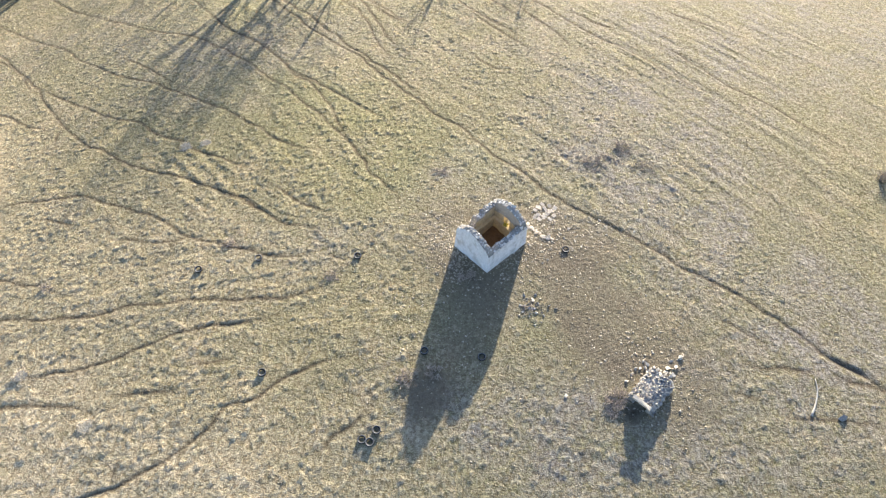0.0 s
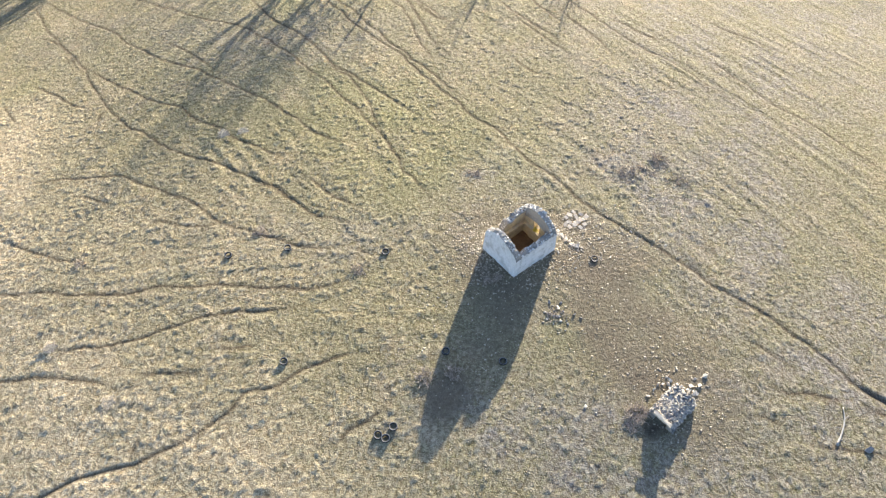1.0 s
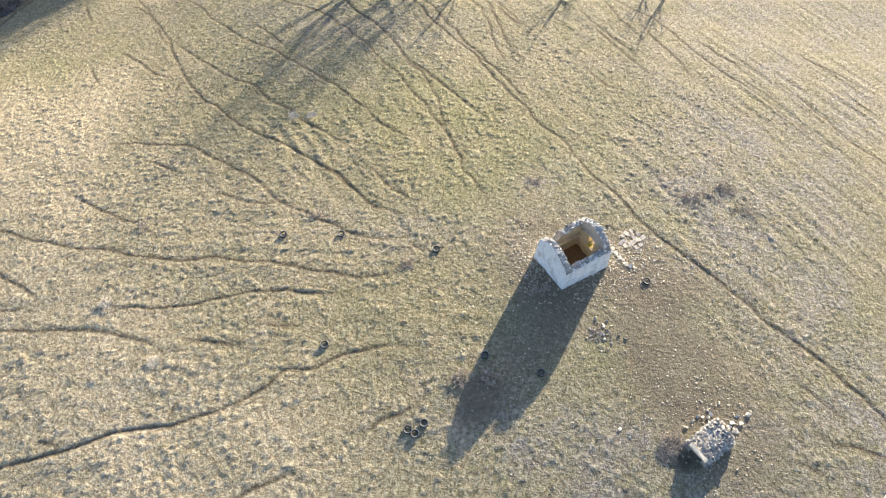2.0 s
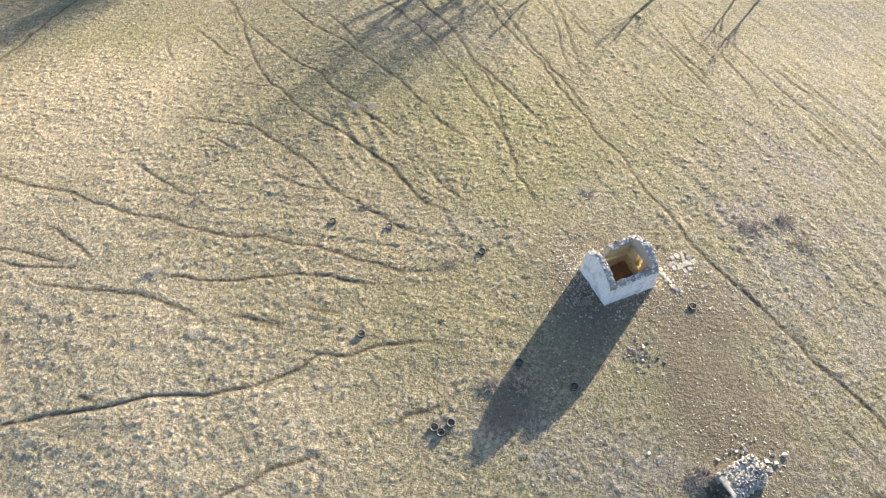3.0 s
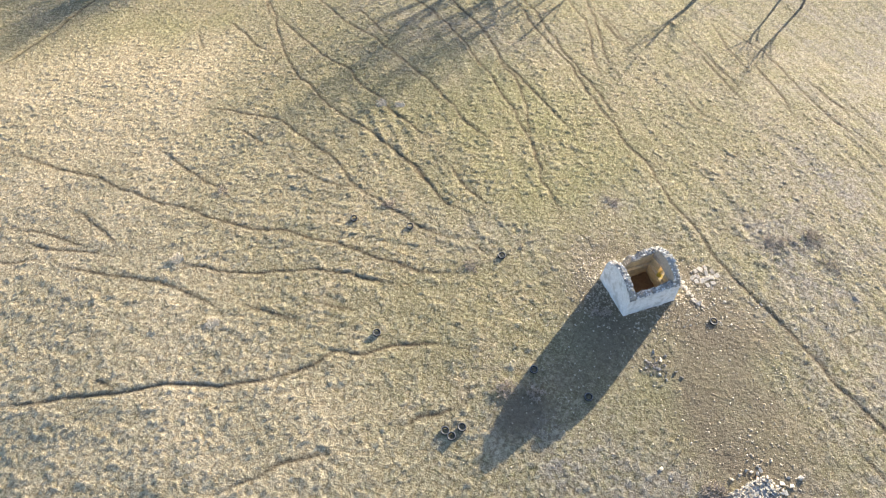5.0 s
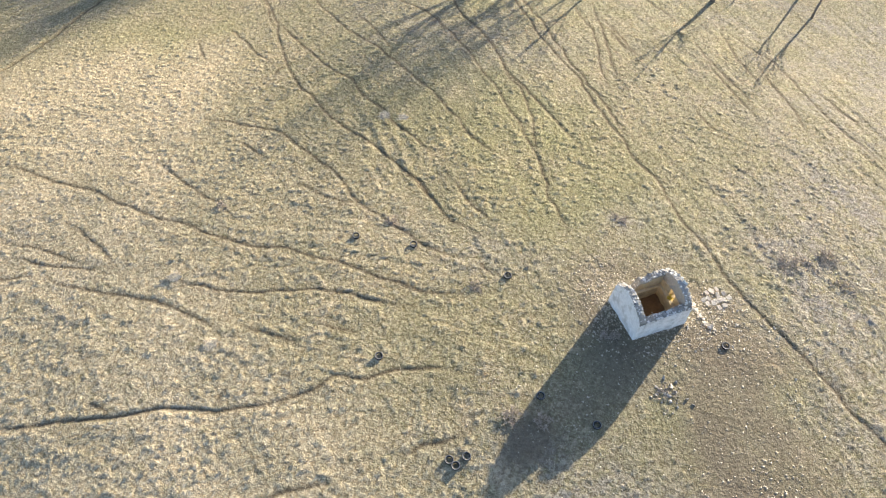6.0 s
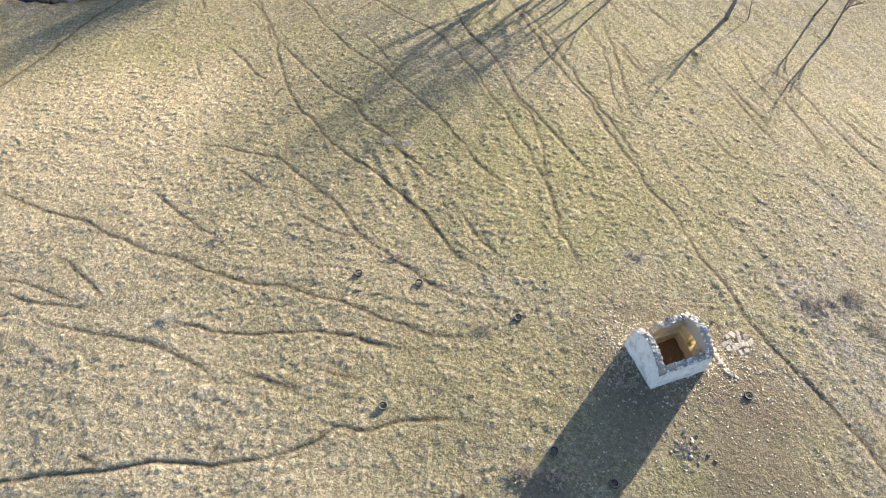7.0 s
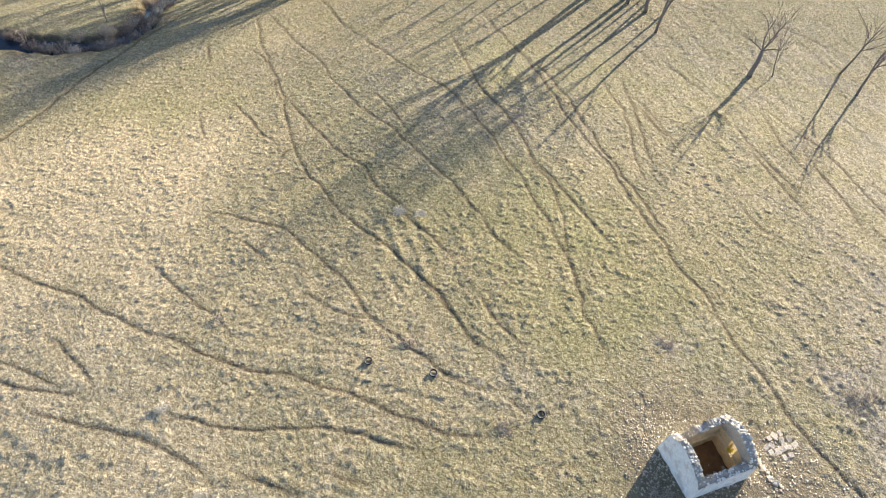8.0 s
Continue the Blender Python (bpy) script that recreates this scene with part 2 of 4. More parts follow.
trodden([(-34.8, 43.9), (-35.0, 42.7), (-35.1, 41.6)], 0.13, 0.08)
trodden([(-47.0, 50.1), (-44.8, 48.4), (-42.3, 47.0), (-39.2, 44.9), (-37.3, 44.0), (-35.0, 42.9)], 0.16, 0.1)
trodden([(-57.1, 59.7), (-54.6, 56.8), (-52.1, 53.8)], 0.12, 0.08)
trodden([(-47.4, 46.0), (-45.4, 44.0), (-43.4, 42.2)], 0.12, 0.08)
trodden([(-38.7, 33.6), (-36.7, 34.0), (-34.6, 34.2), (-32.4, 34.3), (-29.8, 34.3), (-28.1, 33.8), (-25.7, 32.6), (-23.4, 31.6), (-21.6, 30.8), (-20.2, 29.6), (-18.2, 28.7), (-16.1, 28.0), (-14.5, 27.4), (-12.9, 26.9), (-11.0, 26.8), (-9.6, 27.1), (-8.3, 27.2)], 0.18, 0.13)
trodden([(-8.5, 27.1), (-7.8, 26.7), (-6.8, 26.1)], 0.17, 0.12)
trodden([(-26.5, 28.8), (-24.6, 29.2), (-22.4, 28.7), (-20.6, 28.6), (-19.4, 28.9), (-17.9, 28.5)], 0.14, 0.1)
trodden([(-33.0, 32.4), (-30.8, 31.7), (-28.6, 31.0)], 0.13, 0.09)
trodden([(-19.8, 34.7), (-17.2, 33.3), (-15.1, 32.1), (-13.6, 31.2), (-12.1, 30.0), (-10.4, 29.6), (-7.9, 29.0)], 0.14, 0.09)
trodden([(-14.7, 34.8), (-13.2, 33.9), (-11.6, 32.3), (-9.7, 31.3), (-7.9, 30.3)], 0.13, 0.09)
trodden([(-39.0, 28.2), (-36.2, 27.3), (-34.2, 26.6), (-32.0, 25.7), (-29.3, 25.1), (-27.6, 24.4), (-26.8, 24.2)], 0.16, 0.1)
trodden([(-53.7, 23.6), (-49.6, 23.5), (-46.1, 23.2), (-42.7, 23.1), (-40.1, 23.1), (-36.8, 22.6), (-33.9, 22.4), (-31.1, 22.6), (-29.0, 22.4), (-26.6, 22.4), (-24.5, 22.5), (-22.1, 23.0), (-20.4, 23.0), (-18.5, 23.3), (-16.5, 23.3), (-14.4, 23.1), (-12.5, 23.2), (-10.7, 23.4), (-8.5, 24.1), (-7.0, 24.5)], 0.21, 0.15)
trodden([(-41.1, 19.8), (-38.7, 19.2), (-36.3, 18.6), (-34.4, 17.6), (-33.2, 17.0)], 0.17, 0.12)
trodden([(-45.1, 16.2), (-42.0, 16.6), (-39.4, 16.8), (-36.7, 16.8), (-34.3, 16.7)], 0.16, 0.1)
trodden([(-30.1, 17.6), (-28.9, 17.7), (-26.5, 17.9), (-23.8, 18.4), (-21.8, 19.0), (-19.9, 19.8), (-17.6, 20.7), (-14.3, 21.2), (-11.9, 21.7), (-10.3, 22.6)], 0.19, 0.14)
trodden([(-43.8, 13.2), (-41.6, 13.5), (-39.0, 14.5)], 0.14, 0.08)
trodden([(-43.3, 15.2), (-40.6, 15.6), (-37.9, 15.9), (-35.4, 16.4), (-33.1, 16.9)], 0.15, 0.1)
trodden([(-39.3, 14.9), (-37.9, 14.7), (-36.3, 14.7), (-33.7, 15.0), (-29.5, 15.7), (-26.5, 15.8), (-24.7, 15.6), (-22.7, 15.1), (-21.2, 14.5)], 0.17, 0.11)
trodden([(-22.4, 16.2), (-20.2, 16.3), (-18.4, 16.3), (-16.1, 16.2)], 0.15, 0.1)
trodden([(-16.8, 18.3), (-15.1, 18.4), (-13.6, 18.4)], 0.14, 0.1)
trodden([(-34.5, 2.9), (-32.5, 4.1), (-30.9, 5.0), (-28.9, 6.1), (-26.7, 7.1), (-25.1, 7.9), (-23.2, 9.1), (-21.4, 9.8), (-19.7, 10.4), (-18.1, 11.3), (-16.8, 12.0), (-15.6, 12.9), (-14.6, 13.8), (-13.8, 15.1), (-12.4, 15.5), (-11.1, 16.4), (-9.5, 17.4), (-7.4, 18.2), (-4.6, 18.9)], 0.20, 0.13)
trodden([(-28.2, 7.6), (-26.8, 7.7), (-25.8, 7.7)], 0.13, 0.09)
trodden([(-16.4, 4.0), (-15.2, 5.3), (-14.0, 6.6), (-13.0, 7.5), (-11.4, 8.7), (-9.9, 9.6)], 0.15, 0.08)
trodden([(-8.1, 11.7), (-6.7, 12.9), (-5.4, 14.1), (-4.2, 15.2)], 0.13, 0.07)
trodden([(-20.0, 10.6), (-19.9, 11.4), (-19.7, 12.0)], 0.13, 0.07)
trodden([(-13.1, 67.8), (-11.8, 65.2), (-9.3, 61.6), (-8.0, 58.7), (-6.3, 53.8), (-4.9, 51.1), (-3.8, 49.8)], 0.15, 0.09)
trodden([(-11.0, 68.7), (-9.3, 64.7), (-7.5, 60.4), (-5.6, 55.4), (-4.1, 51.5)], 0.14, 0.08)
trodden([(-8.5, 63.6), (-6.0, 60.3), (-3.8, 58.1), (-2.6, 57.4)], 0.14, 0.08)
trodden([(-7.7, 73.1), (-5.3, 71.1), (-2.6, 68.7), (-0.4, 66.9)], 0.14, 0.08)
trodden([(0.5, 65.7), (1.5, 62.9), (3.3, 60.2), (4.7, 58.4), (6.6, 56.0), (8.1, 53.4)], 0.15, 0.1)
trodden([(2.9, 69.3), (4.6, 67.5), (6.8, 65.4), (8.9, 64.0), (10.1, 62.2), (12.4, 58.9), (14.3, 56.1), (16.3, 53.7), (18.0, 52.3), (19.7, 50.3), (21.0, 48.6), (22.9, 46.4), (25.1, 44.9)], 0.19, 0.12)
trodden([(12.8, 60.2), (14.9, 58.4), (16.9, 56.7), (18.8, 56.0)], 0.16, 0.11)
trodden([(2.9, 68.6), (5.0, 63.4), (7.2, 59.5), (8.6, 57.6)], 0.14, 0.09)
trodden([(20.3, 55.2), (22.3, 52.6), (23.9, 50.2), (26.2, 46.7), (28.9, 44.4), (30.9, 42.1), (33.4, 39.3), (35.3, 37.7)], 0.14, 0.08)
trodden([(21.6, 63.5), (24.2, 60.4), (27.2, 58.2), (30.5, 55.2)], 0.15, 0.09)
trodden([(6.8, 62.8), (8.6, 60.1), (11.1, 55.8), (12.4, 53.1), (14.3, 51.1)], 0.14, 0.08)
trodden([(1.9, 61.5), (4.4, 57.6), (6.5, 54.7), (9.0, 51.5)], 0.13, 0.08)
trodden([(-10.0, 65.5), (-6.5, 61.8), (-4.1, 58.7), (-2.4, 56.4)], 0.14, 0.09)
trodden([(2.5, 51.9), (4.0, 49.8), (6.0, 47.9)], 0.13, 0.08)
trodden([(18.9, 18.0), (20.2, 17.6), (21.4, 17.6), (23.2, 17.5), (24.6, 17.3)], 0.16, 0.1)
trodden([(24.5, 17.4), (26.0, 16.8), (27.4, 16.5), (28.3, 16.2), (30.2, 16.0)], 0.24, 0.16)
trodden([(25.1, 18.7), (25.7, 18.2), (26.6, 17.6), (27.7, 16.9)], 0.30, 0.18)
trodden([(20.1, 14.4), (22.2, 14.3), (23.6, 14.2), (26.5, 14.0), (28.2, 13.7)], 0.15, 0.08)
trodden([(17.8, 21.6), (19.5, 20.6), (21.1, 19.3), (21.7, 18.5)], 0.13, 0.06)
trodden([(17.9, 15.8), (19.0, 15.6), (20.0, 15.3)], 0.13, 0.06)
trodden([(-63.2, 31.0), (-62.9, 35.6), (-62.7, 40.3), (-63.4, 46.4), (-63.6, 52.3), (-64.2, 59.4), (-64.6, 65.2), (-63.8, 71.0)], 0.20, 0.45)
trodden([(1.0, 87.0), (4.4, 85.8), (8.4, 84.2), (11.5, 83.4)], 0.17, 0.1)
STREAM = [(-69.0, 82.0), (-70.5, 72.0), (-69.9, 65.7), (-67.8, 61.8), (-66.9, 58.7), (-67.2, 55.3), (-69.3, 52.4), (-72.5, 51.2), (-77.0, 49.8), (-90.0, 47.0)]


def smooth_line(pts, per=6):
    """A Catmull-Rom line through the points."""
    p = [np.array(q, float) for q in pts]
    p = [2 * p[0] - p[1]] + p + [2 * p[-1] - p[-2]]
    out = []
    for a, b, c, d in zip(p, p[1:], p[2:], p[3:]):
        for s in np.arange(per) / per:
            out.append(0.5 * (2 * b + (c - a) * s + (2 * a - 5 * b + 4 * c - d) * s * s + (3 * b - a - 3 * c + d) * s ** 3))
    return np.array(out + [p[-2]])


def line_field(pts, reach, wobble=0.0):
    """The distance of each ground vertex from a line, as far as reach."""
    far = np.full(GX.shape, 9.0)
    line = smooth_line(pts)
    if wobble:
        line = line + wobble * np.stack([vnoise(line[:, 0], line[:, 1], 1.3, 5) - 0.5, vnoise(line[:, 0], line[:, 1], 1.3, 6) - 0.5], 1)
    for a, b in zip(line, line[1:]):
        i0, i1 = np.searchsorted(XS, [min(a[0], b[0]) - reach, max(a[0], b[0]) + reach])
        j0, j1 = np.searchsorted(YS, [min(a[1], b[1]) - reach, max(a[1], b[1]) + reach])
        x, y = GX[j0:j1, i0:i1], GY[j0:j1, i0:i1]
        d = b - a
        s = np.clip(((x - a[0]) * d[0] + (y - a[1]) * d[1]) / max(d @ d, 1e-9), 0, 1)
        far[j0:j1, i0:i1] = np.minimum(far[j0:j1, i0:i1], np.hypot(x - a[0] - s * d[0], y - a[1] - s * d[1]))
    return far


def blob(x, y, rx, ry, turn=0.0):
    c, s = math.cos(radians(turn)), math.sin(radians(turn))
    u, v = (GX - x) * c + (GY - y) * s, -(GX - x) * s + (GY - y) * c
    return np.exp(-((u / rx) ** 2 + (v / ry) ** 2))


GZ = hill(GX, GY)
SOIL_SHADE, RUT, CLEAR, SAGE, PALE = np.zeros(GX.shape), np.zeros(GX.shape), np.zeros(GX.shape), np.zeros(GX.shape), np.zeros(GX.shape)
ROUGH = 1.0 - 0.75 * np.clip(blob(10.5, 21.5, 5.0, 6.0) + blob(14.5, 16.5, 4, 4) + blob(3.5, 27.5, 5, 4.5) + 0.9 * blob(11.6, 12.4, 1.3, 2.6, -17) + 0.8 * blob(1.6, 20.5, 2.8, 5.5, -17), 0, 1)
ROUGH *= (0.75 + 0.5 * vnoise(GX, GY, 9.0, 31)) * (1.0 - 0.2 * np.clip((GY - 52) / 22, 0, 1))
tuss = vnoise(GX, GY, 0.62, 1) * 0.5 + vnoise(GX, GY, 0.36, 2) * 0.5
tuss = np.clip((tuss - 0.40) / 0.35, 0, 1)
TUFT, HUMP = np.zeros(GX.shape), np.zeros(GX.shape)
SHAGGY = 0.5 + 0.5 * np.random.RandomState(9).random(GX.shape)


def stamp_tussocks(count, seed):
    """Low domed tussocks, thick on the near slope, small and sparse on the smooth ground up the hill."""
    r = np.random.RandomState(seed)
    p = np.stack([r.uniform(-80, 48, count), r.uniform(-6, 90, count)], 1)
    p = p[(p[:, 0] > -44 - 0.75 * np.maximum(p[:, 1], 0)) & (p[:, 0] < 29 + 0.42 * np.maximum(p[:, 1], 0))]
    i, j = np.searchsorted(XS, p[:, 0]), np.searchsorted(YS, p[:, 1])
    rough = np.clip(ROUGH[j, i], 0, 1.2)
    open_ground = np.clip((p[:, 0] + 0.3 * (p[:, 1] - 30) - 14) / 16, 0, 1)
    patchy = np.clip(2.0 * (0.55 * vnoise(p[:, 0], p[:, 1], 3.5, 61) + 0.45 * vnoise(p[:, 0], p[:, 1], 1.1, 62)) - 0.2, 0.25, 1)
    keep = r.random(len(p)) < rough * patchy * (1 - 0.5 * open_ground)
    p, i, j, rough, open_ground = p[keep], i[keep], j[keep], rough[keep], open_ground[keep]
    wide = r.uniform(0.12, 0.27, len(p)) * (1 - 0.3 * open_ground)
    tall = wide * r.uniform(0.16, 0.40, len(p)) * (0.72 + 0.53 * np.clip((p[:, 1] - 18) / 24, 0, 1)) * (0.6 + 0.4 * rough)
    turn, slim = r.uniform(0, math.pi, len(p)), r.uniform(0.4, 1.0, len(p))
    for (x, y), a, b, w, h, t, q in zip(p, i, j, wide, tall, turn, slim):
        box = np.s_[max(b - 4, 0):b + 4, max(a - 4, 0):a + 4]
        u, v = GX[box] - x, GY[box] - y
        c, d = math.cos(t), math.sin(t)
        dome = np.clip(1 - ((u * c + v * d) / w) ** 2 - ((v * c - u * d) / (w * q)) ** 2, 0, 1) ** 0.7 * SHAGGY[box]
        TUFT[box] = np.maximum(TUFT[box], dome)
        HUMP[box] = np.maximum(HUMP[box], h * dome)
    return p, wide


TUSSOCKS = stamp_tussocks(72000, 51)
# Small terraces trodden along the slope: they run down to the right on the far slope and level on the near left.
far_ribs = vnoise((0.65 * GX - 0.76 * GY) / 4.5, (0.76 * GX + 0.65 * GY) / 0.6, 1.0, 8)
near_ribs = vnoise((0.99 * GX + 0.12 * GY) / 3.2, (0.99 * GY - 0.12 * GX) / 0.7, 1.0, 9)
share = 1 / (1 + np.exp(-(GY - 27 + 0.25 * (GX + 12)) / 3.5))
terr = np.clip((share * far_ribs + (1 - share) * near_ribs - 0.35) / 0.35, 0, 1)
terr = terr * (1 - share / (1 + np.exp((GX + 30) / 3)))
GZ = GZ + NEAR * (HUMP + 0.014 * ROUGH * tuss + (0.022 + 0.034 * share) * ROUGH * terr * (0.2 + vnoise(GX, GY, 7.0, 33)) + 0.08 * (vnoise(GX, GY, 5.0, 4) - 0.5))
for pts, half, depth in TRACKS:
    d = line_field(pts, 1.6, 0.35)
    worn = 0.65 + 0.7 * vnoise(GX, GY, 2.5, 17)
    across_sun = abs(pts[-1][0] - pts[0][0]) / (abs(pts[-1][0] - pts[0][0]) + abs(pts[-1][1] - pts[0][1]))
    faint = min(1.0, depth / 0.075)
    half, depth = max(0.115, 0.60 * half), (0.38 - 0.27 * max(0.0, across_sun - 0.55) / 0.45) * depth
    run = sum(math.dist(a, b) for a, b in zip(pts, pts[1:]))
    ends = np.minimum(np.hypot(GX - pts[0][0], GY - pts[0][1]), np.hypot(GX - pts[-1][0], GY - pts[-1][1]))
    fade = np.clip(ends / min(4.0, 0.3 * run), 0, 1)
    worn = worn * fade
    GZ += HUMP * NEAR * -0.8 * fade * np.exp(-(d / (half * 1.8)) ** 2)
    HUMP *= 1 - 0.8 * fade * np.exp(-(d / (half * 1.8)) ** 2)
    GZ -= depth * worn * np.exp(-(d / (half * 1.2)) ** 2) - 0.07 * depth * np.exp(-((d - 3.0 * half) / (1.2 * half)) ** 2)
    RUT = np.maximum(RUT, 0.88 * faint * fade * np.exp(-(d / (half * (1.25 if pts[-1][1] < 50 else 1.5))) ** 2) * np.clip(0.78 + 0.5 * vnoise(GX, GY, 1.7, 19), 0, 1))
    CLEAR = np.maximum(CLEAR, fade * np.exp(-(d / (half * 2.0)) ** 2))
bed = line_field(STREAM, 8.0, 0.8)
GZ -= 1.15 * np.exp(-(bed / (1.2 + 0.7 * vnoise(GX, GY, 1.5, 41))) ** 4)
RUT = np.maximum(RUT, 0.85 * np.exp(-(bed / 2.6) ** 4))
# Sunken shelter entry; its dark soil paints in the doorway's shade.
GZ -= 0.42 * blob(11.75, 14.55, 0.75, 0.55, 48)
SOIL_SHADE = np.maximum(SOIL_SHADE, blob(11.75, 14.55, 0.9, 0.7, 48))
CLEAR = np.maximum(CLEAR, blob(11.6, 12.4, 1.2, 2.4, -17))
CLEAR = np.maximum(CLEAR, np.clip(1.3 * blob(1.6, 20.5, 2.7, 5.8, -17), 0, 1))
SOIL_SHADE = np.maximum(SOIL_SHADE, np.clip(1.5 * blob(-0.9, 15.8, 1.3, 1.9, -17), 0, 1) * (0.75 + 0.25 * vnoise(GX, GY, 0.9, 14)))
# Bare soil; the last two patches paint the hut's cast shadow darker.
SOIL_SHADE = np.maximum(SOIL_SHADE, np.clip(1.9 * blob(10.8, 21.8, 3.5, 5.1, 20) + 0.9 * blob(7.0, 29.5, 3.0, 2.2) + 1.2 * blob(3.0, 27.5, 3.6, 3.4) + 0.8 * blob(15.5, 15.2, 1.6, 3.0, -30) + 0.8 * blob(10.5, 26.5, 3.0, 1.8) + 0.8 * blob(0.6, 27.6, 2.4, 2.4)
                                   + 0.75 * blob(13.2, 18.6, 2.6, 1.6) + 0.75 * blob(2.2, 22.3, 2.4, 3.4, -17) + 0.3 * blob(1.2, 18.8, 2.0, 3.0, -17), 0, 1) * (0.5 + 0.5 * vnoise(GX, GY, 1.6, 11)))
SAGE = np.clip(0.4 * np.clip((GY - 42) / 15, 0, 1) + 0.6 * blob(34, 62, 20, 22) + 0.3 * blob(20, 50, 14, 14) + blob(13.0, 35.8, 3.2, 1.6) + blob(15.2, 36.5, 1.6, 2.4) + 0.8 * blob(18.0, 33.0, 4, 3) + 0.7 * blob(22, 27, 6, 3.5, -35) + 0.6 * blob(19, 14, 5, 3)
               + 0.7 * blob(7.5, 13, 6, 3) + 0.6 * blob(0.5, 15.5, 3.5, 3) + 0.5 * blob(-11, 28, 8, 3) + 0.6 * blob(-0.1, 34.6, 1.6, 1.0) + 0.7 * blob(27, 20, 5, 5)
               + 0.45 * blob(7, 28, 9, 6) + 0.45 * blob(6, 76, 22, 10) + 0.65 * blob(22, 22, 14, 14) + 0.45 * blob(8, 12, 12, 6) + 0.4 * blob(-22, 54, 14, 9) + 0.55 * blob(16, 42, 12, 8) + 0.3 * blob(3, 34, 6, 5) + 0.6 * blob(20, 40, 6, 4) + 0.5 * blob(-70, 45, 9, 5), 0, 1) * (0.3 + 0.7 * vnoise(GX, GY, 2.2, 12))
SOIL_SHADE *= 1 - 0.85 * blob(13.4, 24.6, 2.0, 1.7)
SAGE *= 1 - 0.9 * blob(-50.5, 46.5, 7, 4.5, 20)
PALE = np.clip(0.6 * blob(-1.7, 13.2, 1.1, 1.0) + 0.8 * blob(-33, 5, 9, 7) + 0.5 * blob(-42, 24, 8, 8) + 0.8 * blob(-50, 15, 10, 10) + 0.7 * blob(-42, 9, 14, 9) + 0.5 * blob(-52, 18, 8, 8) + 0.8 * blob(8.0, 30.3, 1.5, 1.1) + blob(-47, 33, 10, 10) + 0.9 * blob(-55, 28, 12, 9) + 0.9 * blob(-36, 13, 12, 7) + 0.6 * blob(-45, 42, 8, 7) + 0.3 * blob(-29, 28, 14, 9) + 0.9 * blob(-25, 7, 14, 7) + 0.6 * blob(-12, 9, 8, 6) + 0.25 * blob(-22, 22, 22, 14), 0, 1) * (0.6 + 0.4 * vnoise(GX, GY, 3.0, 13))

LUSH = np.clip(0.9 * blob(-50.5, 46.5, 7, 4.5, 20) + 0.4 * blob(9, 74, 9, 5, -25) + 0.6 * blob(-6, 70, 10, 6) + 0.6 * blob(-22, 66, 8, 6) + 0.4 * blob(-66, 62, 9, 9) + 0.5 * blob(-14, 44, 16, 7, -30)
               + blob(13.5, 24.5, 2.2, 2.0) + 0.6 * blob(6.6, 19.5, 2.5, 2.5) + 0.6 * blob(-1.0, 25.5, 2.0, 2.5) + 0.5 * blob(2, 33, 12, 6) + 0.25 * blob(20, 30, 10, 7), 0, 1) * np.clip(1.6 * vnoise(GX, GY, 3.5, 15) - 0.2, 0, 1)


def height(x, y):
    """The height of the ground sheet at a place."""
    i = int(np.clip(np.searchsorted(XS, x) - 1, 0, len(XS) - 2))
    j = int(np.clip(np.searchsorted(YS, y) - 1, 0, len(YS) - 2))
    u, v = (x - XS[i]) / (XS[i + 1] - XS[i]), (y - YS[j]) / (YS[j + 1] - YS[j])
    return float((GZ[j, i] * (1 - u) + GZ[j, i + 1] * u) * (1 - v) + (GZ[j + 1, i] * (1 - u) + GZ[j + 1, i + 1] * u) * v)


def field(grid, x, y):
    i = np.clip(np.searchsorted(XS, x), 0, len(XS) - 1)
    j = np.clip(np.searchsorted(YS, y), 0, len(YS) - 1)
    return grid[j, i]


def raw_mesh(name, verts, faces, material):
    """A mesh from arrays; all faces have as many corners as the array is wide."""
    verts, faces = np.asarray(verts, np.float32), np.asarray(faces, np.int32)
    me = bpy.data.meshes.new(name)
    me.vertices.add(len(verts))
    me.vertices.foreach_set("co", verts.ravel())
    me.loops.add(faces.size)
    me.loops.foreach_set("vertex_index", faces.ravel())
    me.polygons.add(len(faces))
    me.polygons.foreach_set("loop_start", np.arange(len(faces), dtype=np.int32) * faces.shape[1])
    me.update(calc_edges=True)
    me.materials.append(material)
    return me


def make_ground_sheet():
    ny, nx = GX.shape
    n = np.arange(nx * ny).reshape(ny, nx)
    faces = np.stack([n[:-1, :-1], n[:-1, 1:], n[1:, 1:], n[1:, :-1]], -1).reshape(-1, 4)
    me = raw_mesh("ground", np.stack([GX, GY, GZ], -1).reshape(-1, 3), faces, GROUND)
    for name, grid in (("soil_shade", SOIL_SHADE), ("rut", RUT), ("sage", SAGE), ("pale", PALE), ("lush", LUSH), ("tuft", TUFT)):
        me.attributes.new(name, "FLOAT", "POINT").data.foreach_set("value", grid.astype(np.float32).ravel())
    me.polygons.foreach_set("use_smooth", np.ones(len(faces), bool))
    return tagged(new("ground", me), "dry pasture hillside with trodden animal tracks", "ground", kind="structure")


make_ground_sheet()


# ---- shared builders ----
def part(name, bm, material, parent=None, label="", smooth=False):
    me = bpy.data.meshes.new(name)
    bm.to_mesh(me)
    bm.free()
    for m in material if isinstance(material, list) else [material]:
        me.materials.append(m)
    if smooth:
        me.polygons.foreach_set("use_smooth", np.ones(len(me.polygons), bool))
    ob = new(name, me)
    if parent:
        ob.parent = parent
    return tagged(ob, label)


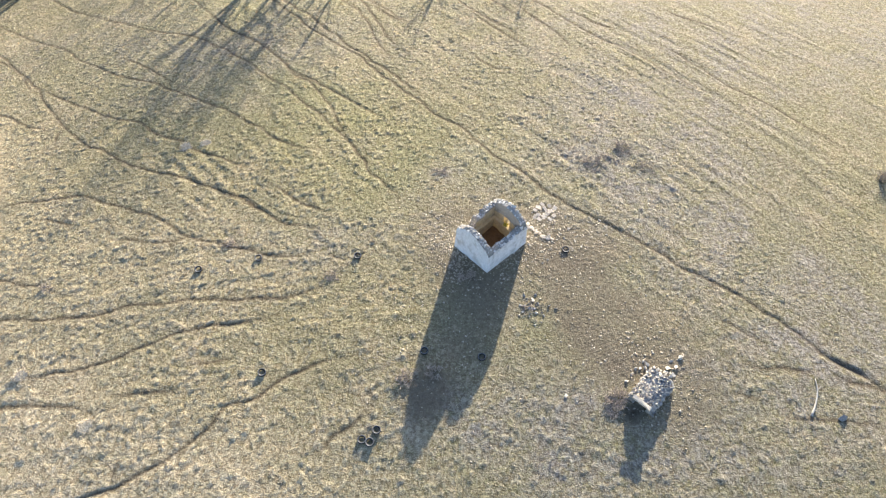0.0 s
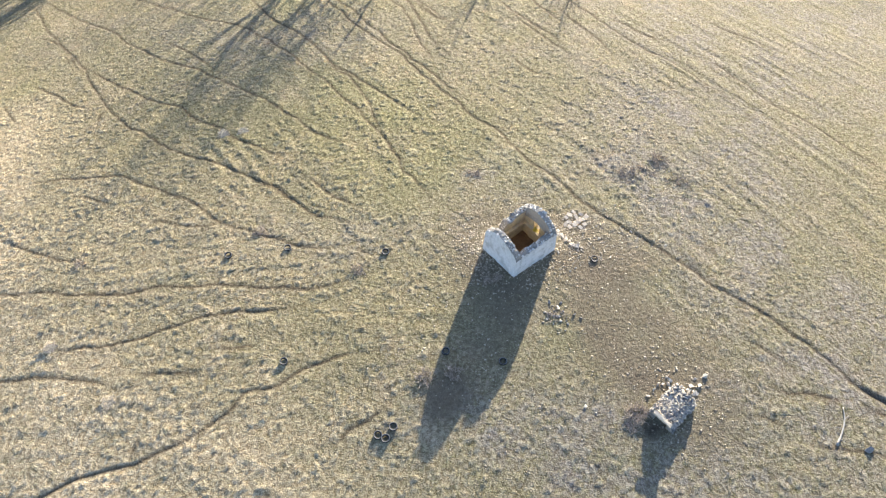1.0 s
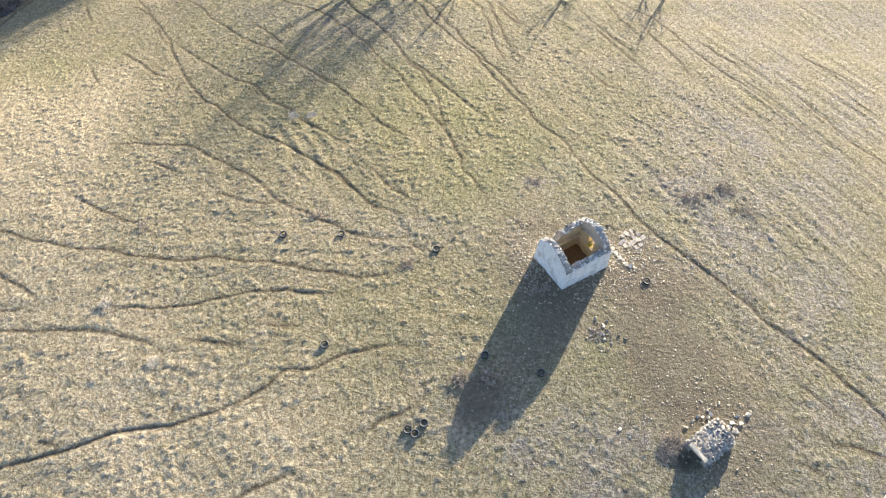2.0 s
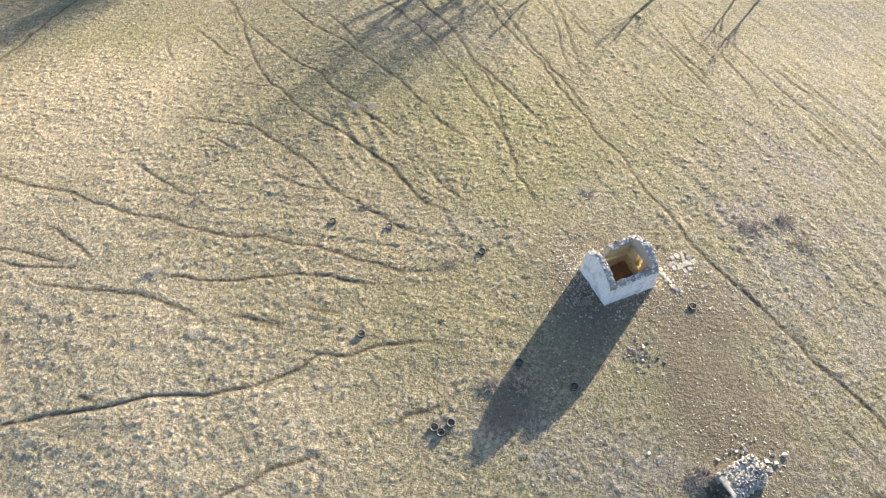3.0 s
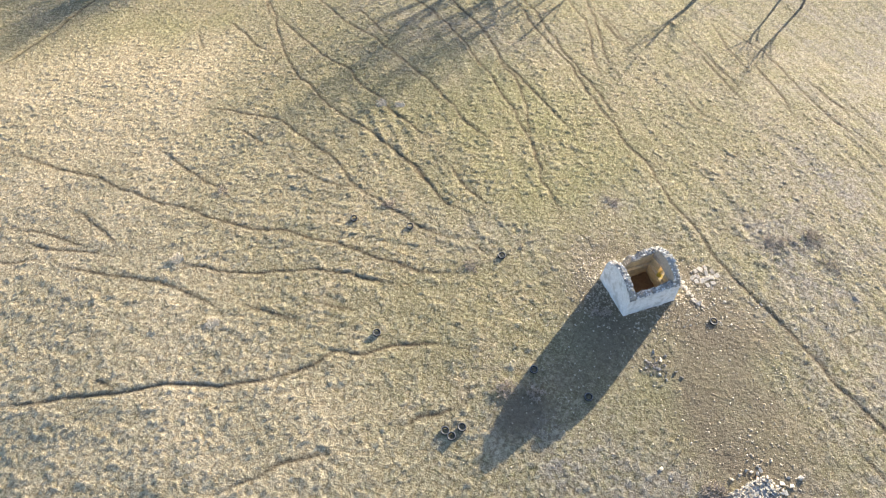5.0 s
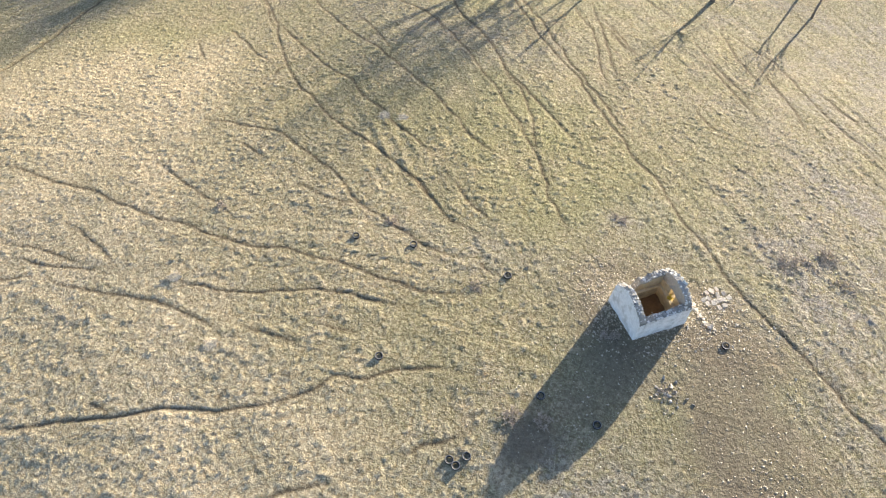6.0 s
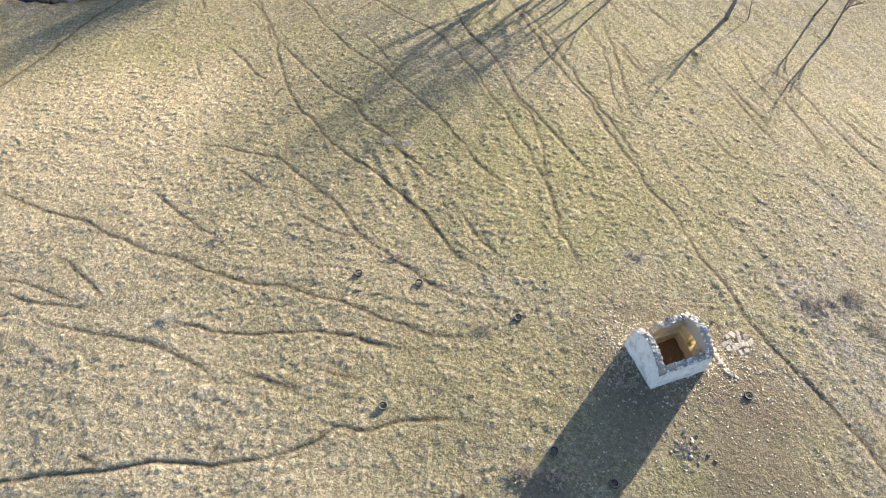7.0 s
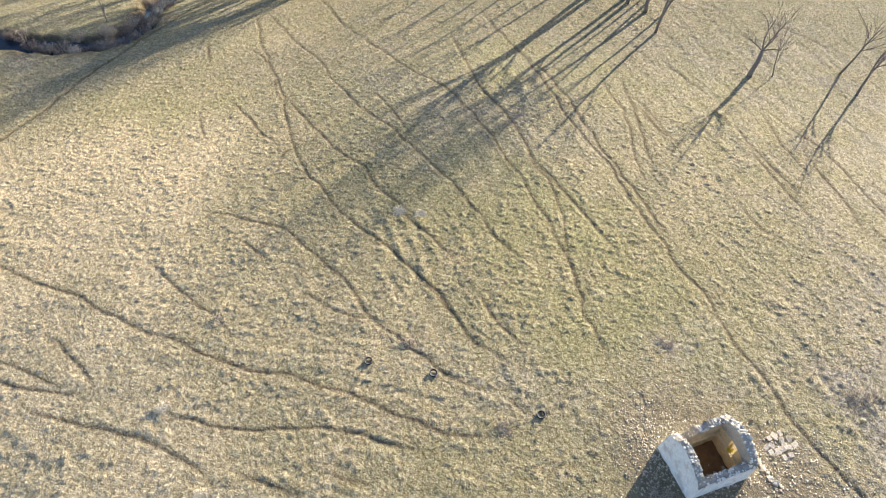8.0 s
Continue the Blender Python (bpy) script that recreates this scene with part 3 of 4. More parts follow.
def base(name, x, y, z, turn=0.0, **tags):
    ob = new(name)
    ob.matrix_world = pose(x, y, z, 0, 0, turn)
    return tagged(ob, **tags)


def tube(bm, pts, radii, sides=5, cap=True):
    rings = []
    for i, p in enumerate(pts):
        way = (pts[min(i + 1, len(pts) - 1)] - pts[max(i - 1, 0)]).normalized()
        side = way.cross(Vector((0.31, 0.17, 0.93))).normalized()
        other = way.cross(side)
        rings.append([bm.verts.new(p + radii[i] * (side * math.cos(2 * math.pi * k / sides) + other * math.sin(2 * math.pi * k / sides))) for k in range(sides)])
    for a, b in zip(rings, rings[1:]):
        for k in range(sides):
            bm.faces.new((a[k], a[(k + 1) % sides], b[(k + 1) % sides], b[k]))
    if cap:
        bm.faces.new(rings[0][::-1]), bm.faces.new(rings[-1])


def rock_mesh(name, seed, flat, material, narrow=1.0):
    """An angular broken stone about one unit across."""
    rng = random.Random(seed)
    bm = bmesh.new()
    for _ in range(13):
        v = Vector((rng.uniform(-1, 1), rng.uniform(-1, 1), rng.uniform(-1, 1)))
        v = v / max(abs(c) for c in v) * rng.uniform(0.72, 1.0) * 0.5
        bm.verts.new((v.x, v.y * narrow * rng.uniform(0.75, 1.0), v.z * flat))
    hull = bmesh.ops.convex_hull(bm, input=bm.verts[:])
    bmesh.ops.delete(bm, geom=[g for g in hull["geom_interior"] if isinstance(g, bmesh.types.BMVert)], context="VERTS")
    me = bpy.data.meshes.new(name)
    bm.to_mesh(me)
    bm.free()
    me.materials.append(material)
    return me


ROCKS = [rock_mesh("stone", 10 + n, 0.55, LIMESTONE) for n in range(7)]
TAN_ROCKS = [rock_mesh("stone", 110 + n, 0.5, PAVING) for n in range(7)]
GREY_ROCKS = [rock_mesh("stone", 40 + n, 0.72, DARK_STONE) for n in range(7)]


def slab_mesh(seed):
    """A worn four-sided paving slab about one unit across."""
    rng = random.Random(seed)
    bm = bmesh.new()
    corners = [(sx * rng.uniform(0.40, 0.5), sy * rng.uniform(0.40, 0.5)) for sx, sy in ((-1, -1), (1, -1), (1, 1), (-1, 1))]
    ring = []
    for (x0, y0), (x1, y1) in zip(corners, corners[1:] + corners[:1]):
        ring += [(x0 * 0.97, y0 * 0.97), ((x0 + x1) / 2 * rng.uniform(0.94, 1.06), (y0 + y1) / 2 * rng.uniform(0.94, 1.06))]
    n = len(ring)
    low, mid, top = ([bm.verts.new((f * x, f * y, z + rng.uniform(-0.015, 0.015))) for x, y in ring] for f, z in ((1.0, -0.2), (1.0, 0.06), (0.92, 0.10)))
    for a, b in ((low, mid), (mid, top)):
        for k in range(n):
            bm.faces.new((a[k], a[(k + 1) % n], b[(k + 1) % n], b[k]))
    bm.faces.new(top), bm.faces.new(low[::-1])
    me = bpy.data.meshes.new("slab")
    bm.to_mesh(me)
    bm.free()
    me.materials.append(PAVING)
    return me


SLABS = [slab_mesh(70 + n) for n in range(6)]
RIM_STONE = make_stone("limewashed_stone", (0.66, 0.62, 0.55), (0.92, 0.89, 0.83), (0.50, 0.46, 0.40))
RIM_ROCKS = [rock_mesh("stone", 140 + n, 0.6, RIM_STONE) for n in range(7)]
LONG_ROCKS = [rock_mesh("stone", 90 + n, 0.36, LIMESTONE, 0.40) for n in range(7)]


def stone(name, meshes, rng, x, y, z, size, parent=None, tilt=14):
    ob = new(name, rng.choice(meshes))
    ob.matrix_local = pose(x, y, z, rng.uniform(-tilt, tilt), rng.uniform(-tilt, tilt), rng.uniform(0, 360)) @ Matrix.Diagonal((size * rng.uniform(0.85, 1.25), size, size * rng.uniform(0.8, 1.1), 1))
    if parent:
        ob.parent = parent
    return ob


# ---- the roofless vaulted hut ----
HUT_X, HUT_Y, HUT_TURN, LONG, WIDE, THICK = 3.10, 24.93, 42.6, 3.80, 3.20, 0.46


def arch(t):
    return max(0.0, 1 - (2 * t - 1) ** 2) ** 0.5


def ragged_wall(name, parent, ax, ay, bx, by, tops, seed, label="", hole=None, bare=1, closing=False):
    """A wall of rubble from a to b, outer face on the right-hand side of the way from a to b."""
    a, b = Vector((ax, ay, 0)), Vector((bx, by, 0))
    way = (b - a).normalized()
    inward = Vector((-way.y, way.x, 0))
    n, rows, bm = 34, 16, bmesh.new()
    loops = []
    for i in range(n + 1):
        t = i / n
        top = tops(t) + 0.10 * (noise.noise(Vector((t * 9, seed, 0.3))) + 0.6 * noise.noise(Vector((t * 23, seed, 0.9))))
        ring = []
        for j in range(rows + 1):
            h = -0.5 + (top + 0.5) * j / rows
            p = a.lerp(b, t) + Vector((0, 0, h))
            ends = min(1.0, 8 * min(t, 1 - t))
            p -= inward * 0.10 * (1 - j / rows)
            if closing and i in (0, n):
                p += way * (0.10 if i else -0.10) * (1 - j / rows)
            p -= inward * 0.05 * ends * noise.fractal(Vector((p.x * 1.6, p.y * 1.6 + seed, h * 1.6)), 0.9, 2.0, 4)
            ring.append(bm.verts.new(p))
        p = a.lerp(b, t) + inward * THICK * 0.5 + Vector((0, 0, top + 0.05 + 0.08 * noise.noise(Vector((t * 17, seed, 4)))))
        ring.append(bm.verts.new(p))
        for j in range(rows, -1, -1):
            h = -0.5 + (top + 0.5) * j / rows
            p = a.lerp(b, t) + inward * THICK + Vector((0, 0, h))
            if closing and i in (0, n):
                p += way * (0.10 if i else -0.10) * (1 - j / rows)
            p += inward * 0.04 * noise.fractal(Vector((p.x * 1.6, p.y * 1.6 + seed + 9, h * 1.6)), 0.9, 2.0, 4)
            ring.append(bm.verts.new(p))
        loops.append(ring)
    m = len(loops[0])
    for p, q in zip(loops, loops[1:]):
        i = loops.index(p)
        for k in range(m):
            row = k if k < rows else 2 * rows + 1 - k
            if hole and hole[0] <= i < hole[1] and hole[2] <= row < hole[3] and k not in (rows, rows + 1, m - 1):
                continue
            f = bm.faces.new((p[k], q[k], q[(k + 1) % m], p[(k + 1) % m]))
            f.material_index = 0 if k < rows else 2 if k < rows + 2 + bare else 1
    if hole:
        i0, i1, j0, j1 = hole
        rim = [(i, j0) for i in range(i0, i1)] + [(i1, j) for j in range(j0, j1)] + [(i, j1) for i in range(i1, i0, -1)] + [(i0, j) for j in range(j1, j0, -1)]
        for (a1, b1), (a2, b2) in zip(rim, rim[1:] + rim[:1]):
            f = bm.faces.new((loops[a1][b1], loops[a2][b2], loops[a2][2 * rows + 2 - b2], loops[a1][2 * rows + 2 - b1]))
            f.material_index = 1
    for ring, flip in ((loops[0], 0), (loops[-1], 1)):
        f = bm.faces.new(ring if flip else ring[::-1])
        f.material_index = 0
    bmesh.ops.recalc_face_normals(bm, faces=bm.faces[:])
    return part(name, bm, [LIMEWASH, PLASTER, CORE], parent, label)


def make_hut():
    z = height(HUT_X + 0.4, HUT_Y + 2.2)
    hut = base("stone_hut", HUT_X, HUT_Y, z, HUT_TURN, label="small roofless limewashed stone hut with two rounded gables", category="ruined hut")
    west = lambda t: 1.88 + 0.14 * t + 1.16 * arch(t ** 0.9) ** 1.4
    back = lambda t: 2.25 - 1.15 * math.exp(-((t - 0.80) / 0.14) ** 2) - 0.25 * math.exp(-((t - 0.45) / 0.1) ** 2)
    eave = lambda t: 2.12 + 0.06 * math.sin(9 * t)
    east = lambda t: 1.95 + 1.14 * arch(t) ** 1.6
    walls = [
        (ragged_wall("gable_wall", hut, 0, WIDE, 0, 0, west, 1.3, "rounded gable wall with flaking limewash", closing=True), (0, WIDE), (0, 0), west),
        (ragged_wall("side_wall", hut, THICK + 0.003, 0, LONG - THICK - 0.003, 0, eave, 5.1, "low side wall with a broken rubble top"), (THICK, 0), (LONG - THICK, 0), eave),
        (ragged_wall("gable_wall", hut, LONG, 0, LONG, WIDE, east, 7.7, "rounded gable wall with a small window and ochre plaster", (13, 19, 7, 11), 5, True), (LONG, 0), (LONG, WIDE), east),
        (ragged_wall("side_wall", hut, LONG - THICK - 0.003, WIDE, THICK + 0.003, WIDE, back, 9.2, "side wall broken down at one end"), (LONG - THICK, WIDE), (THICK, WIDE), back),
    ]
    rng = random.Random(5)
    for wall, a, b, tops in walls:
        a, b = Vector((*a, 0)), Vector((*b, 0))
        inward = Vector((-(b - a).y, (b - a).x, 0)).normalized()
        count = int((b - a).length / 0.125) + 5
        for i in range(count):
            t = (i + rng.uniform(0.2, 0.8)) / count
            for across in (0.07, 0.22, 0.37):
                p = a.lerp(b, t) + inward * (across + rng.uniform(-0.05, 0.05))
                stone("stone", RIM_ROCKS if rng.random() < 0.72 else GREY_ROCKS, rng, p.x, p.y, tops(t) + 0.06 * noise.noise(Vector((9 * t, 3 * across, a.x))) + rng.uniform(-0.06, 0.04), rng.uniform(0.10, 0.24), wall, 30)
    # Earth and fallen stones inside, and a worn ledge along two walls.
    bm = bmesh.new()
    bmesh.ops.create_grid(bm, x_segments=24, y_segments=24, size=0.5)
    for v in bm.verts:
        x, y = THICK - 0.05 + (v.co.x + 0.5) * (LONG - 2 * THICK + 0.1), THICK - 0.05 + (v.co.y + 0.5) * (WIDE - 2 * THICK + 0.1)
        v.co = Vector((x, y, 0.12 + 0.12 * noise.fractal(Vector((x * 1.5, y * 1.5, 2)), 0.9, 2, 4)))
    part("earth_floor", bm, DIRT, hut, "brown earth and debris floor", True)
    for x0, y0, x1, y1 in ((LONG - THICK - 0.22, THICK, LONG - THICK + 0.02, WIDE - THICK), (THICK, WIDE - THICK - 0.20, LONG - THICK - 0.23, WIDE - THICK + 0.02)):
        bm = bmesh.new()
        bmesh.ops.create_cube(bm, size=1)
        for v in bm.verts:
            v.co = Vector(((x0 + x1) / 2 + v.co.x * (x1 - x0), (y0 + y1) / 2 + v.co.y * (y1 - y0), 0.6 + v.co.z * 1.1))
        bmesh.ops.subdivide_edges(bm, edges=bm.edges[:], cuts=6, use_grid_fill=True)
        for v in bm.verts:
            v.co += 0.05 * noise.noise_vector(v.co * 2.5)
        bmesh.ops.bevel(bm, geom=[e for e in bm.edges if e.calc_face_angle(0) > 1.2], offset=0.03, segments=1)
        part("ledge", bm, PLASTER, hut, "worn plaster ledge inside the wall")
    for n in range(9):
        stone("stone", GREY_ROCKS, rng, rng.uniform(0.7, 3.1), rng.uniform(0.7, 2.5), 0.2, rng.uniform(0.12, 0.3), hut)
    return hut


make_hut()


def make_weed():
    """Yellowed leaves growing out of the gable's little window."""
    c, d = math.cos(radians(HUT_TURN)), math.sin(radians(HUT_TURN))
    u, v = LONG - THICK - 0.14, 1.45
    x, y, z = HUT_X + u * c - v * d, HUT_Y + u * d + v * c, height(HUT_X + 0.4, HUT_Y + 2.2) + 1.13
    weed = base("weed", x, y, z, label="yellow-leaved weed growing on the ledge inside the hut", category="plant")
    rng = random.Random(61)
    stems, leaves = bmesh.new(), bmesh.new()
    for n in range(34):
        a = rng.uniform(0, 2 * math.pi)
        tip = Vector((0.26 * math.cos(a) * rng.random(), 0.30 * math.sin(a) * rng.random(), rng.uniform(0.15, 0.5)))
        tube(stems, [Vector((0, 0, 0)), tip * 0.5 + Vector((0, 0, 0.08)), tip], [0.008, 0.006, 0.003], 3, False)
        for k in range(7):
            p = tip * rng.uniform(0.4, 1.0) + Vector((rng.gauss(0, 0.04), rng.gauss(0, 0.04), rng.gauss(0, 0.03)))
            e, f = Vector([rng.gauss(0, 1) for _ in range(3)]).normalized() * 0.06, Vector([rng.gauss(0, 1) for _ in range(3)]).normalized() * 0.035
            leaves.faces.new([leaves.verts.new(p + q) for q in (-e, f, e, -f)])
    part("stem", stems, TWIG, weed)
    part("foliage", leaves, LEAF, weed, "small yellow leaves")


make_weed()


# ---- the rubble-roofed shelter ----
def make_shelter():
    z = height(13.0, 15.6)
    sh = base("stone_shelter", 12.10, 14.82, z, 48.0, label="low dry-stone shelter with a rubble roof and dark doorway", category="shelter")
    rng = random.Random(8)
    length, half = 2.5, 0.82

    def roof(u, v):
        return (0.69 - 0.20 * (u / length) ** 2) * (1 - (0.28 if v > 0 else 0.50) * (v / half) ** 2)

    # Two side walls, a back wall and the roof shell.
    for name, x0, x1, y0, y1 in (("side_wall", 0.05, length, -half, -half + 0.4), ("side_wall", 0.05, length, half - 0.4, half), ("back_wall", length - 0.4, length, -half + 0.403, half - 0.403)):
        bm = bmesh.new()
        bmesh.ops.create_cube(bm, size=1)
        bmesh.ops.subdivide_edges(bm, edges=bm.edges[:], cuts=5, use_grid_fill=True)
        for v in bm.verts:
            x, y = (x0 + x1) / 2 + v.co.x * (x1 - x0), (y0 + y1) / 2 + v.co.y * (y1 - y0)
            low = v.co.z < -0.49
            v.co = Vector((x, y, -0.4 if low else -0.4 + (roof(x, y) - 0.1 + 0.4) * (v.co.z + 0.5)))
            v.co += 0.06 * noise.noise_vector(v.co * 3)
        part(name, bm, CORE, sh, "dry-stone wall")
    bm = bmesh.new()
    grid = {}
    for i in range(15):
        for j in range(13):
            u, v = 0.17 + (length - 0.1) * i / 14, -half - 0.05 + (2 * half + 0.1) * j / 12
            for lev in (0, 1):
                grid[i, j, lev] = bm.verts.new((u, v, roof(u, v) - 0.16 * lev + 0.05 * noise.noise(Vector((u * 3, v * 3, lev)))))
    for i in range(14):
        for j in range(12):
            bm.faces.new([grid[p, q, 0] for p, q in ((i, j), (i + 1, j), (i + 1, j + 1), (i, j + 1))])
            bm.faces.new([grid[p, q, 1] for p, q in ((i, j + 1), (i + 1, j + 1), (i + 1, j), (i, j))])
    edge = [(i, 0) for i in range(14)] + [(14, j) for j in range(12)] + [(i, 12) for i in range(14, 0, -1)] + [(0, j) for j in range(12, 0, -1)]
    for p, q in zip(edge, edge[1:] + edge[:1]):
        bm.faces.new([grid[(*p, 0)], grid[(*p, 1)], grid[(*q, 1)], grid[(*q, 0)]])
    bmesh.ops.recalc_face_normals(bm, faces=bm.faces[:])
    shell = part("roof", bm, DARK_STONE, sh, "roof heaped with pale broken stones")
    for n in range(290):
        u, v = rng.uniform(0.25, length + 0.15), rng.uniform(-half - 0.05, half + 0.05)
        stone("stone", LONG_ROCKS if rng.random() < 0.8 else GREY_ROCKS, rng, u, v, roof(u, v) + rng.uniform(0.0, 0.09), rng.uniform(0.15, 0.30), shell, 42)
    for side in (-1, 1):
        for n in range(26):
            u = rng.uniform(0.1, length)
            h = rng.uniform(0.05, 0.75) * roof(u, half)
            stone("stone", GREY_ROCKS if rng.random() < 0.6 else ROCKS, rng, u, side * (half + 0.02), h, rng.uniform(0.16, 0.3), sh)
    bm = bmesh.new()
    bmesh.ops.create_cube(bm, size=1)
    bmesh.ops.subdivide_edges(bm, edges=bm.edges[:], cuts=3, use_grid_fill=True)
    for v in bm.verts:
        v.co = Vector((0.04 + v.co.x * 0.24, v.co.y * 1.28, 0.78 + v.co.z * 0.16 + 0.07 * v.co.y))
        v.co += 0.035 * noise.noise_vector(v.co * 4.5)
    bmesh.ops.bevel(bm, geom=[e for e in bm.edges if e.calc_face_angle(0) > 1.0], offset=0.035, segments=2)
    part("lintel", bm, LIMESTONE, sh, "long pale lintel slab over the doorway")
    return sh


make_shelter()


# ---- tyres ----
def make_tyre():
    ty = base("tyre", 0, 0, 0, label="old black tyre lying flat on the grass", category="tyre", group="tyres on the pasture")

    def ring(name, profile, material, label=""):
        bm = bmesh.new()
        loops = [[bm.verts.new((0.88 * r * math.cos(a), 0.88 * r * math.sin(a), 0.56 * z)) for r, z in profile] for a in (2 * math.pi * k / 36 for k in range(36))]
        for p, q in zip(loops, loops[1:] + loops[:1]):
            for k in range(len(profile) - 1):
                bm.faces.new((p[k], q[k], q[k + 1], p[k + 1]))
        return part(name, bm, material, ty, label, True)

    ring("tread", [(0.285, 0.0), (0.305, 0.02), (0.31, 0.05), (0.303, 0.07), (0.311, 0.09), (0.303, 0.12), (0.311, 0.14), (0.309, 0.19), (0.304, 0.215), (0.296, 0.232)], TREAD)
    ring("sidewall", [(0.296, 0.232), (0.286, 0.240), (0.272, 0.242), (0.258, 0.236), (0.25, 0.224)], SIDEWALL, "dusty grey sidewall with sun glare in its colour")
    ring("bead", [(0.25, 0.224), (0.215, 0.205), (0.185, 0.19), (0.18, 0.175), (0.2, 0.165), (0.27, 0.155), (0.292, 0.12), (0.28, 0.06), (0.25, 0.04), (0.235, 0.02)], TREAD)
    ring("sidewall", [(0.235, 0.02), (0.25, 0.0), (0.27, -0.012), (0.285, 0.0)], TREAD)
    return ty


TYRES = [(-6.15, 26.55), (-13.42, 26.65), (-17.70, 25.85), (-11.72, 17.45), (8.80, 26.85), (-1.22, 18.75), (2.50, 18.25), (-4.05, 13.45), (-4.92, 12.88), (-4.43, 12.70)]
rng = random.Random(3)
first = None
for x, y in TYRES:
    slope_x, slope_y = math.degrees(math.atan(height(x - 0.4, y) - height(x + 0.4, y)) / 0.8), math.degrees(math.atan(height(x, y + 0.4) - height(x, y - 0.4)) / 0.8)
    m = pose(x, y, max(height(x + dx, y + dy) for dx in (-0.2, 0.2) for dy in (-0.2, 0.2)) - 0.01, slope_y * 0.5, slope_x * 0.5, rng.uniform(0, 360))
    if first is None:
        first = make_tyre()
        first.matrix_world = m
    else:
        copy_thing(first, m)


# ---- trees and shrubs ----
def grow(bm_trunk, bm_limb, rng, start, way, length, radius, level, top_level):
    """A bare limb with side limbs."""
    steps = 6 if level < 2 else 4 if level < 3 else 3
    pts, radii, p, d = [start], [radius], start.copy(), way.normalized()
    for i in range(steps):
        bend = Vector((rng.uniform(-1, 1), rng.uniform(-1, 1), rng.uniform(-0.5, 0.9))) * (0.13 + 0.07 * level)
        d = (d + bend).normalized()
        p = p + d * length / steps
        pts.append(p.copy())
        radii.append(max(0.008, radius * (1 - 0.8 * (i + 1) / steps)))
    tube(bm_trunk if level == 0 else bm_limb, pts, radii, 7 if level == 0 else 4 if level < 3 else 3)
    if level >= top_level:
        return
    count = (9, 6, 4, 3)[level]
    for n in range(count):
        t = rng.uniform(0.34 if level == 0 else 0.2, 1.0) * (steps - 0.01)
        i = int(t)
        q = pts[i].lerp(pts[i + 1], t - i)
        side = Vector((rng.uniform(-1, 1), rng.uniform(-1, 1), rng.uniform(-0.1, 0.5))).normalized()
        e = ((pts[i + 1] - pts[i]).normalized() + side * rng.uniform(0.55, 1.0)).normalized()
        grow(bm_trunk, bm_limb, rng, q, e, length * rng.uniform(0.38, 0.6), radii[i] * 0.55, level + 1, top_level)


def make_tree(x, y, tall, seed, lean=(0.0, 0.0), levels=3, thick=0.018, label="bare leafless tree with grey bark", stems=1):
    z = height(x, y)
    tree = base("tree", x, y, z - 0.15, 0, label=label, category="tree", group="bare trees by the stream")
    rng = random.Random(seed)
    for n in range(stems):
        bt, bl = bmesh.new(), bmesh.new()
        a = rng.uniform(0, 2 * math.pi)
        off = Vector((math.cos(a), math.sin(a), 0)) * (0.25 if stems > 1 else 0.0)
        out = off * rng.uniform(0.2, 0.55)
        size = tall * (1.0 if n == 0 else rng.uniform(0.7, 0.95))
        grow(bt, bl, rng, off, Vector((lean[0] + out.x, lean[1] + out.y, 1)), size, size * thick, 0, levels)
        part("trunk", bt, BARK, tree, smooth=True)
        part("crown", bl, TWIG, tree, "bare branches and twigs")
    return tree


def make_forked_tree():
    """A bare tree whose stem parts into curling limbs at half its height."""
    x, y = 1.7, 74.0
    tree = base("tree", x, y, height(x, y) - 0.15, 0, label="bare tree forking into curled twiggy limbs", category="tree", group="bare trees by the stream")
    rng = random.Random(21)
    bt = bmesh.new()
    fork = Vector((0.1, 0.05, 3.5))
    tube(bt, [Vector((0, 0, 0)), Vector((-0.05, 0, 0.6)), Vector((0.12, 0.02, 2.1)), fork], [0.30, 0.25, 0.22, 0.18], 8)
    part("trunk", bt, BARK, tree, smooth=True)
    for way, size, wide in (((0.4, 0.1, 1.0), 4.4, 0.10), ((-0.35, 0.25, 1.0), 3.9, 0.09), ((0.15, -0.4, 1.0), 4.0, 0.085), ((-0.75, -0.1, 0.7), 2.6, 0.07), ((0.9, 0.2, 0.7), 2.6, 0.07)):
        bm = bmesh.new()
        grow(bm, bm, rng, fork - Vector((0, 0, 0.1)), Vector(way), size, wide, 1, 3)
        part("limb", bm, TWIG, tree)


make_forked_tree()
make_tree(3.9, 74.9, 4.4, 22, (-0.02, 0.05), 2, 0.016, "slender bare young tree with a bent stem")
make_tree(10.6, 79.4, 7.8, 23, (0.10, 0.05), 2, 0.018)
make_tree(12.3, 75.8, 7.4, 24, (0.10, 0.05), 2, 0.021)
# Distance across the sun's way, distance along it, height, stem thickness.
WOOD = [(-30.4, 73.0, 12.0, 0.015), (-33.5, 76.5, 12.5, 0.019), (-36.2, 77.0, 11.5, 0.023), (-37.0, 77.6, 12.0, 0.023), (-35.3, 79.5, 10.0, 0.013), (-40.2, 80.0, 13.5, 0.026),
        (-41.2, 81.2, 14.0, 0.026), (-44.2, 80.0, 12.0, 0.016), (-31.6, 77.0, 12.5, 0.012), (-34.4, 79.0, 13.0, 0.012), (-46.5, 79.0, 9.5, 0.014),
        (-49.5, 78.0, 10.0, 0.016), (-52.0, 79.0, 9.5, 0.014), (-54.8, 78.0, 10.0, 0.015), (-57.8, 76.0, 9.5, 0.016), (-61.0, 78.0, 9.0, 0.014)]
